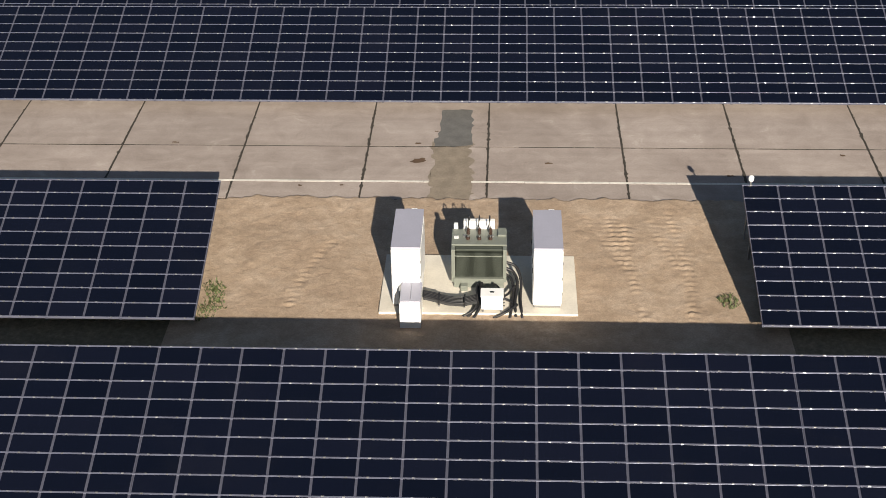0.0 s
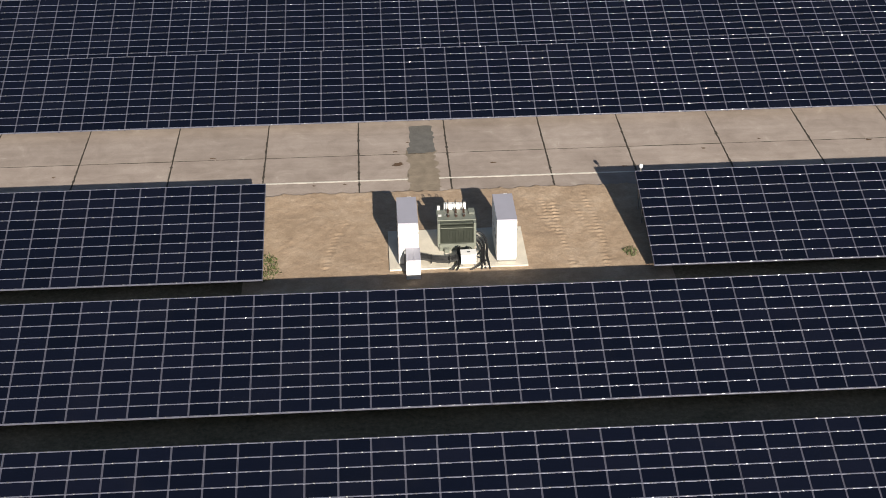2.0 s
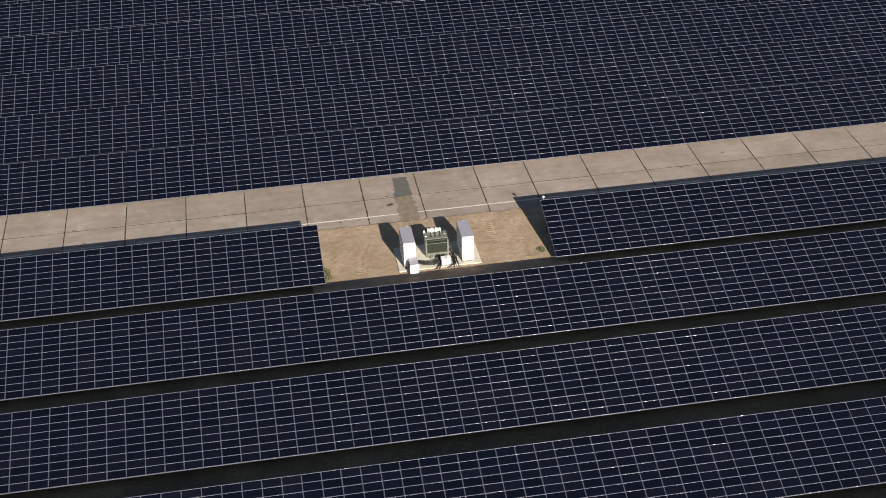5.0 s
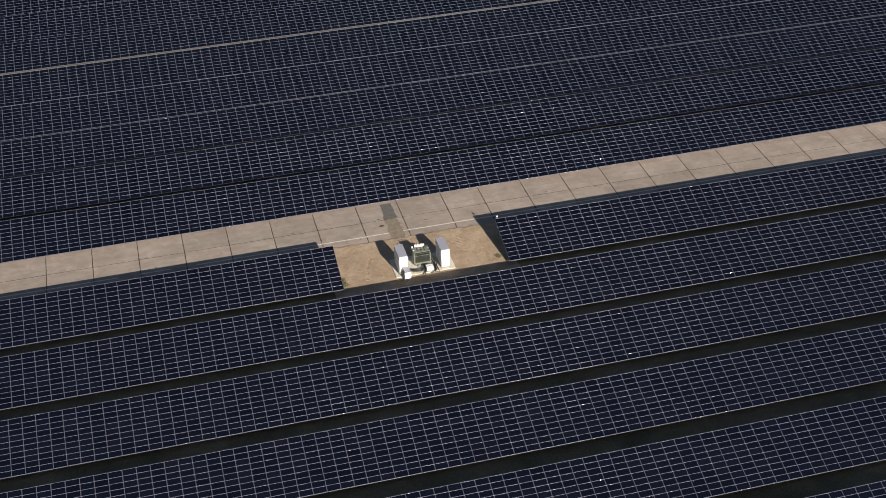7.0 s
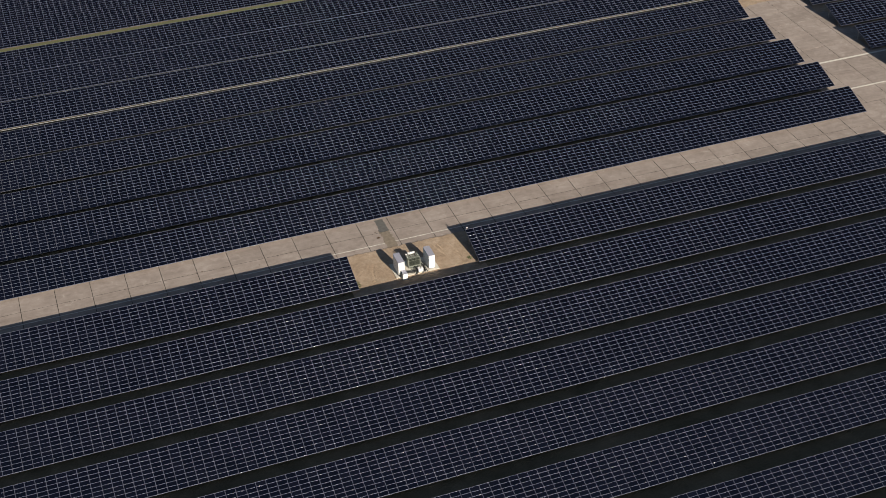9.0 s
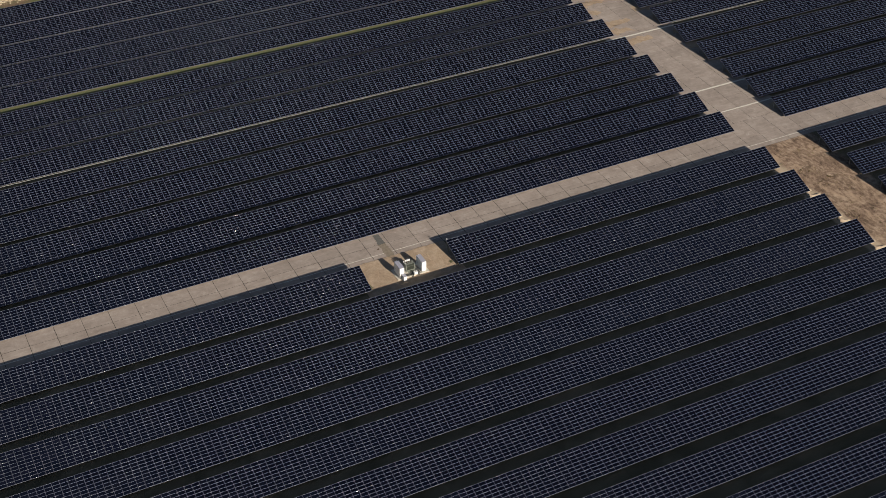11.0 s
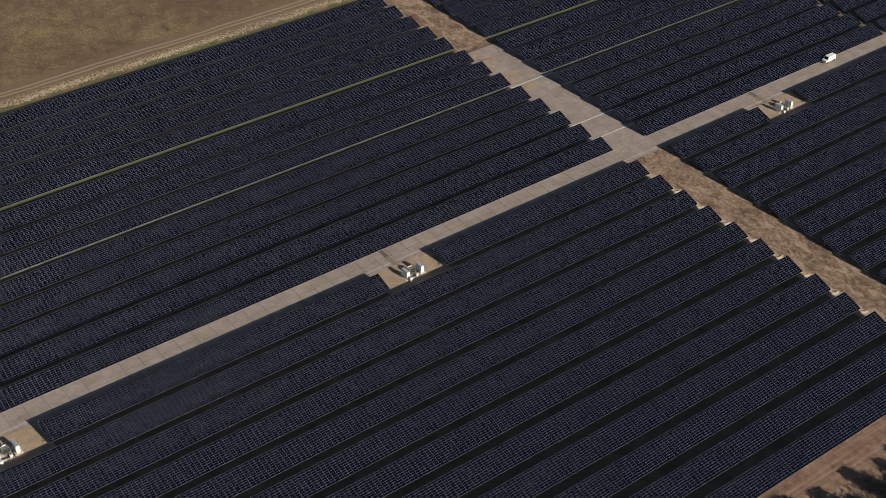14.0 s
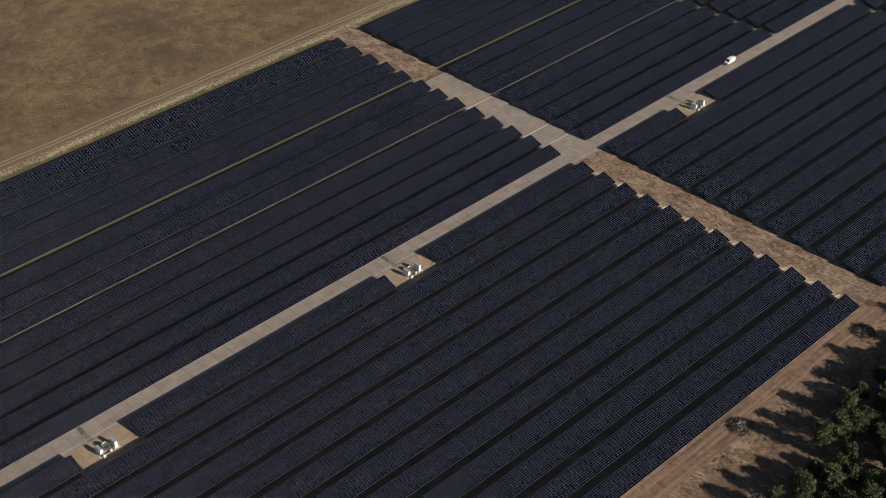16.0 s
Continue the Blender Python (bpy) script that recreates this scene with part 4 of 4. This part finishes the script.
def sand_ridge(x, y, seed):
    # a curved ridge of spoil, dug out at the end of a row and open towards the lane
    rnd = random.Random(seed)
    verts, faces = [], []
    n, c = 22, 7
    r0, a0, a1 = rnd.uniform(0.95, 1.25), radians(rnd.uniform(50, 75)), radians(rnd.uniform(285, 320))
    for i in range(n + 1):
        u = i / n
        a = a0 + (a1 - a0) * u
        h = 0.42 * math.sin(math.pi * min(1.0, max(0.0, u))) ** 0.5 + 0.1 * noise.noise((u * 6, seed, 0))
        w = 0.42 + 0.12 * noise.noise((u * 4, seed, 7))
        for k in range(c):
            v = k / (c - 1) * 2 - 1
            r = r0 + v * w + 0.06 * noise.noise((u * 14, v * 3, seed))
            verts.append((r * math.cos(a) * 1.25, r * math.sin(a), -0.03 + max(0.0, h) * (1 - v * v) + 0.05 * noise.noise((u * 20, v * 5, seed + 3)) * (1 - v * v)))
    for i in range(n):
        for k in range(c - 1):
            faces.append((i * c + k, (i + 1) * c + k, (i + 1) * c + k + 1, i * c + k + 1))
    me = raw("sand_ridge", verts, faces, M_SPOIL)
    me.shade_smooth()
    ob = part("sand_ridge", me, None)
    ob.matrix_basis = pose(x, y, 0, 0, 0, rnd.uniform(-18, 18))
    tagged(ob, "low curved ridge of pale dug sand at row end", "sand ridge", "sand ridges")


for k in range(1, 11):
    sand_ridge(95.7, -PITCH * k - 0.3, 100 + k)


def make_rubble():
    # a low bank of stones and dry tufts north of the last row
    rnd = random.Random(77)
    verts, faces = [], []
    for _ in range(5200):
        x = rnd.uniform(-190, 260)
        y = 150.6 + 1.3 * noise.noise((x * 0.06, 2, 0)) + rnd.gauss(0, 0.9)
        if noise.noise((x * 0.05, 5, 0)) + rnd.uniform(-0.4, 0.4) < -0.15:
            continue
        r = rnd.uniform(0.08, 0.34)
        n = len(verts)
        h = r * rnd.uniform(0.5, 1.1)
        a = rnd.uniform(0, 6.28)
        for k in range(5):
            rr = r * rnd.uniform(0.7, 1.3)
            verts.append((x + rr * math.cos(a + k * 1.2566), y + rr * math.sin(a + k * 1.2566), -0.03))
        for k in range(5):
            rr = r * rnd.uniform(0.3, 0.7)
            verts.append((x + rr * math.cos(a + k * 1.2566), y + rr * math.sin(a + k * 1.2566), h * rnd.uniform(0.8, 1.1)))
        for k in range(5):
            j = (k + 1) % 5
            faces.append((n + k, n + j, n + 5 + j, n + 5 + k))
        faces.append(tuple(n + 5 + k for k in range(5)))
    ob = part("rubble_bank", raw("rubble_bank", verts, faces, M_STONE), None)
    tagged(ob, "low bank of pale rubble and dry clods beside meadow", "rubble", kind="stuff")


make_rubble()


def grass_field(name, count, area, size, material, seed, label, dens):
    rnd = random.Random(seed)
    verts, faces = [], []
    made = 0
    while made < count:
        x, y = rnd.uniform(area[0], area[1]), rnd.uniform(area[2], area[3])
        if noise.noise((x * dens, y * dens, seed)) + 0.5 * noise.noise((x * dens * 4, y * dens * 4, seed)) < rnd.uniform(-0.1, 0.5):
            continue
        made += 1
        for _ in range(3):
            a = rnd.uniform(0, 6.28)
            h = rnd.uniform(0.5, 1.0) * size
            w = h * 0.35
            dx, dy = math.cos(a) * w, math.sin(a) * w
            lx, ly = rnd.gauss(0, 0.4) * h, rnd.gauss(0, 0.4) * h
            n = len(verts)
            verts += [(x - dx, y - dy, -0.03), (x + dx, y + dy, -0.03), (x + dx * 0.4 + lx, y + dy * 0.4 + ly, h), (x - dx * 0.4 + lx, y - dy * 0.4 + ly, h)]
            faces.append((n, n + 1, n + 2, n + 3))
    ob = part(name, raw(name, verts, faces, material), None)
    tagged(ob, label, "grass", kind="stuff")


grass_field("dry_grass", 14000, (-120, 190, 161, 330), 0.30, M_STRAW, 5, "tufts of dry straw-coloured grass in meadow", 0.03)
grass_field("lane_grass", 900, (95.5, 109, -108, 8), 0.25, M_STRAW, 6, "dry straw tufts on sandy lane", 0.2)
grass_field("track_grass", 1300, (-40, 140, -128, -117), 0.4, M_STRAW, 7, "dry grass tufts beside dirt track", 0.1)


# ---------------------------------------------------------------- paved roads, slab by slab
def flat_sheet(name, pts, z, material, label, category, jag=0.0, seed=1):
    bm = fresh()
    bm.faces.new([bm.verts.new((x, y, z)) for x, y in pts])
    ob = part(name, bm, material)
    return tagged(ob, label, category, kind="structure")


def slab_mesh(w, d):
    bm = fresh()
    box(bm, 0.03, w - 0.03, 0.009, d - 0.009, -0.12, 0.0, 0.0)
    bmesh.ops.bevel(bm, geom=[e for e in bm.edges if all(v.co.z > -0.01 for v in e.verts)], offset=0.012, segments=1, affect="EDGES")
    return mesh_of("slab", bm, M_CONC)


road = empty("road", pose(0, 0, 0), "old pale concrete slab road between solar rows", "road")
tagged(road, kind="structure")
JOINTS = [-0.57, 4.51, 9.37, 14.77, 19.34, 24.58]
bed = fresh()
box(bed, -200, 480, 8.7, 19.6, -0.16, -0.012)
part("road_bed", bed, M_JOINT, road, "dark tarred slab joints")
xs = list(JOINTS)
while xs[0] > -195:
    xs.insert(0, xs[0] - 5.03)
while xs[-1] < 470:
    xs.append(xs[-1] + 5.03)
BANDS = [(8.75, 10.09), (10.09, 13.0), (13.0, 19.4)]
SLABS = {}
rest = []
for a, b in zip(xs, xs[1:]):
    for y0, y1 in BANDS:
        key = (round(b - a, 2), y0)
        if key not in SLABS:
            SLABS[key] = slab_mesh(b - a, y1 - y0)
        if -120 < a < 330 :
            ob = part("slab", SLABS[key], None, road)
            ob.matrix_basis = pose(a, y0, 0.0 + 0.004 * math.sin(a * 1.7 + y0))
        else:
            rest.append((a, b, y0, y1))
bm = fresh()
for a, b, y0, y1 in rest:
    box(bm, a + 0.02, b - 0.02, y0 + 0.01, y1 - 0.01, -0.12, 0.0)
tagged(part("slab_rest", bm, M_CONC, road), kind="stuff")

cross = empty("road", pose(0, 0, 0), "wide old concrete crossing road with worn slabs", "road")
tagged(cross, kind="structure")
bm = fresh()
box(bm, 92.5, 112.5, 19.42, 92.0, -0.16, -0.014)
part("road_bed", bm, M_JOINT, cross, "dark tarred slab joints")
ys = [19.43 + 5.16 * i for i in range(15)]
w = slab_mesh(5.0, 5.16)
for y in ys[:-1]:
    for i in range(4):
        ob = part("slab", w, None, cross)
        ob.matrix_basis = pose(92.5 + 5.0 * i, y, 0.003 * math.sin(y * 2 + i * 3))


def line_strip(x0, x1, y, width, z):
    bm = fresh()
    x = x0
    rnd = random.Random(int(y * 10))
    while x < x1:
        l = rnd.uniform(0.8, 3.0)
        if rnd.random() > 0.04:
            box(bm, x, min(x + l - 0.01, x1), y - width / 2 + rnd.uniform(-0.01, 0.01), y + width / 2 + rnd.uniform(-0.01, 0.01), z - 0.006, z)
        x += l
    ob = part("road_line", bm, M_LINE)
    return tagged(ob, "worn white painted line on concrete", "road marking", kind="structure")


line_strip(-190, 7.1, 10.12, 0.13, 0.012)
line_strip(8.75, 300, 10.12, 0.13, 0.012)
line_strip(92.6, 112.4, NORTH[1] - 1.2, 0.35, 0.012)
line_strip(92.6, 112.4, NORTH[2] - 0.8, 0.45, 0.012)
line_strip(92.6, 112.4, NORTH[5] - 0.9, 0.5, 0.012)


def patch_outline(pts, jag, seed, step=0.2):
    rnd = random.Random(seed)
    out = []
    for (ax, ay), (bx, by) in zip(pts, pts[1:] + pts[:1]):
        n = max(1, int(math.hypot(bx - ax, by - ay) / step))
        for k in range(n):
            t = k / n
            out.append((ax + (bx - ax) * t + rnd.gauss(0, jag), ay + (by - ay) * t + rnd.gauss(0, jag)))
    return out


for sx in STATIONS:
    flat_sheet("trench_patch", patch_outline([(sx + 7.2, 13.0), (sx + 8.72, 13.1), (sx + 8.66, 16.35), (sx + 7.42, 16.35)], 0.045, 4), 0.013, M_PATCH,
               "dark asphalt patch over cable trench", "asphalt patch")
    flat_sheet("trench_gravel", patch_outline([(sx + 7.05, 8.4), (sx + 8.85, 8.4), (sx + 8.74, 13.4), (sx + 7.2, 13.5)], 0.09, 9), 0.009, M_TRENCH,
               "sand and gravel filled trench across concrete", "gravel patch")
    flat_sheet("oil_stain", patch_outline([(sx + 6.3, 11.75), (sx + 6.6, 11.62), (sx + 6.95, 11.8), (sx + 6.85, 12.0), (sx + 6.45, 11.98)], 0.03, 5, 0.1), 0.013, M_STAIN,
               "brown stain on concrete slab", "stain")

flat_sheet("soil_patch", patch_outline([(97.3, -108.4), (99.6, -107.6), (101.3, -109.2), (100.4, -111.2), (98.0, -111.0)], 0.16, 15, 0.4), 0.012, M_DAMP,
           "damp dark brown soil at lane end", "soil")

# tar squeezed out of the cross joints near the first station
for k, x in enumerate(q for q in xs if -75 < q < 90):
    rnd = random.Random(300 + k)
    left, right = [], []
    y = 8.9
    while y < 16.3:
        w = 0.026 + 0.024 * rnd.random() + (0.05 * rnd.random() if rnd.random() < 0.18 else 0.0)
        sway = rnd.gauss(0, 0.012)
        left.append((x - w + sway, y))
        right.append((x + w + sway, y))
        y += rnd.uniform(0.08, 0.22)
    bm = fresh()
    a = [bm.verts.new((p, q, 0.010)) for p, q in left]
    b = [bm.verts.new((p, q, 0.010)) for p, q in right]
    for i in range(len(a) - 1):
        if rnd.random() > 0.07:
            bm.faces.new((a[i], b[i], b[i + 1], a[i + 1]))
    part("tar_seal", bm, M_JOINT, road)
bm = fresh()
x = -75.0
rnd = random.Random(17)
while x < 90:
    l = rnd.uniform(0.6, 2.4)
    w = rnd.uniform(0.016, 0.03)
    bm.faces.new([bm.verts.new(q) for q in ((x, 13.0 - w, 0.009), (x + l, 13.0 - w, 0.009), (x + l, 13.0 + w, 0.009), (x, 13.0 + w, 0.009))])
    x += l + rnd.uniform(0.0, 0.05)
part("tar_seal", bm, M_JOINT, road)
rnd = random.Random(91)
for k in range(16):
    x, y = rnd.uniform(-25, 45), rnd.choice((9.6, 10.6, 11.5, 12.7, 13.2, 14.4)) + rnd.uniform(-0.3, 0.3)
    l, w = rnd.uniform(0.12, 0.4), rnd.uniform(0.03, 0.09)
    flat_sheet("concrete_spall", patch_outline([(x, y - w), (x + l, y - w * 0.6), (x + l * 1.1, y + w * 0.5), (x + 0.1 * l, y + w)], 0.02, 200 + k, 0.06), 0.011, M_STAIN,
               "small brown chipped spot in concrete slab", "stain")

# ---------------------------------------------------------------- pieces of the nearest tables, one by one
def one_mesh(name, build, material, drop=True):
    verts, faces = [], []
    build(verts, faces)
    return raw(name, [(a, b, c - LOW) for a, b, c in verts] if drop else verts, faces, material)


ONE = one_mesh("module", lambda v, f: module_geom(v, f, 0.0, 0.0, 0.0, random.Random(1)), M_MODULE)
RAFTER = [one_mesh("rafter", lambda v, f: slope_box(v, f, a, b, -0.03, SLOPE + 0.03, -0.07, -0.008), M_RAIL) for a, b in ((-0.05, 0.05), (0.004, 0.05), (-0.05, -0.004))]
PURLIN = {}
LEG = {}
for s in (1.2, 4.9):
    bm = fresh()
    box(bm, -0.05, 0.05, -0.04, 0.04, -0.1, LOW + s * ST - 0.08)
    LEG[s] = mesh_of("leg", bm, M_STEEL)
for t, n in SINGLES:
    if n not in PURLIN:
        PURLIN[n] = one_mesh("purlin", lambda v, f: purlin_geom(v, f, 0.0, n * CW), M_PURLIN)
    for i in range(n + 1):
        part("rafter", RAFTER[1 if i == 0 else 2 if i == n else 0], None, t).matrix_basis = pose(i * CW, 0, LOW)
    for j in range(NUP + 1):
        part("purlin", PURLIN[n], None, t).matrix_basis = pose(0, j * RP * CT, LOW + j * RP * ST)
    for i in range(0, n + 1, 3):
        for s in (1.2, 4.9):
            part("leg", LEG[s], None, t).matrix_basis = pose(min(i * CW + 0.3, n * CW - 0.1), s * CT, 0)
    for i in range(n):
        for j in range(NUP):
            s = j * RP
            part("module", ONE, None, t).matrix_basis = pose(i * CW, s * CT, LOW + s * ST, random.uniform(-0.15, 0.15), random.uniform(-0.1, 0.1), 0)

# ---------------------------------------------------------------- soil blown over the crossing road
rnd = random.Random(31)
for k in range(9):
    y0 = 21 + k * 7.6 + rnd.uniform(-1, 1)
    l = rnd.uniform(3, 6.5)
    w0 = rnd.uniform(2.2, 4.6)
    flat_sheet("soil_patch", patch_outline([(112.6, y0), (112.6, y0 + l), (112.4 - w0, y0 + l * 0.8), (112.0 - w0, y0 + l * 0.3)], 0.28, 40 + k, 0.5), 0.014 + 0.0004 * k, M_SAND,
               "thin drift of brown soil on concrete", "soil")
for k in range(6):
    y0 = 60 + k * 5.4 + rnd.uniform(-1, 1)
    w0 = rnd.uniform(3.0, 8.0)
    flat_sheet("soil_patch", patch_outline([(96.5, y0), (96.0, y0 + 3.0), (96.0 + w0, y0 + 2.4), (96.5 + w0, y0 + 0.8)], 0.3, 60 + k, 0.5), 0.019 + 0.0004 * k, M_SAND,
               "thin drift of brown soil on concrete", "soil")
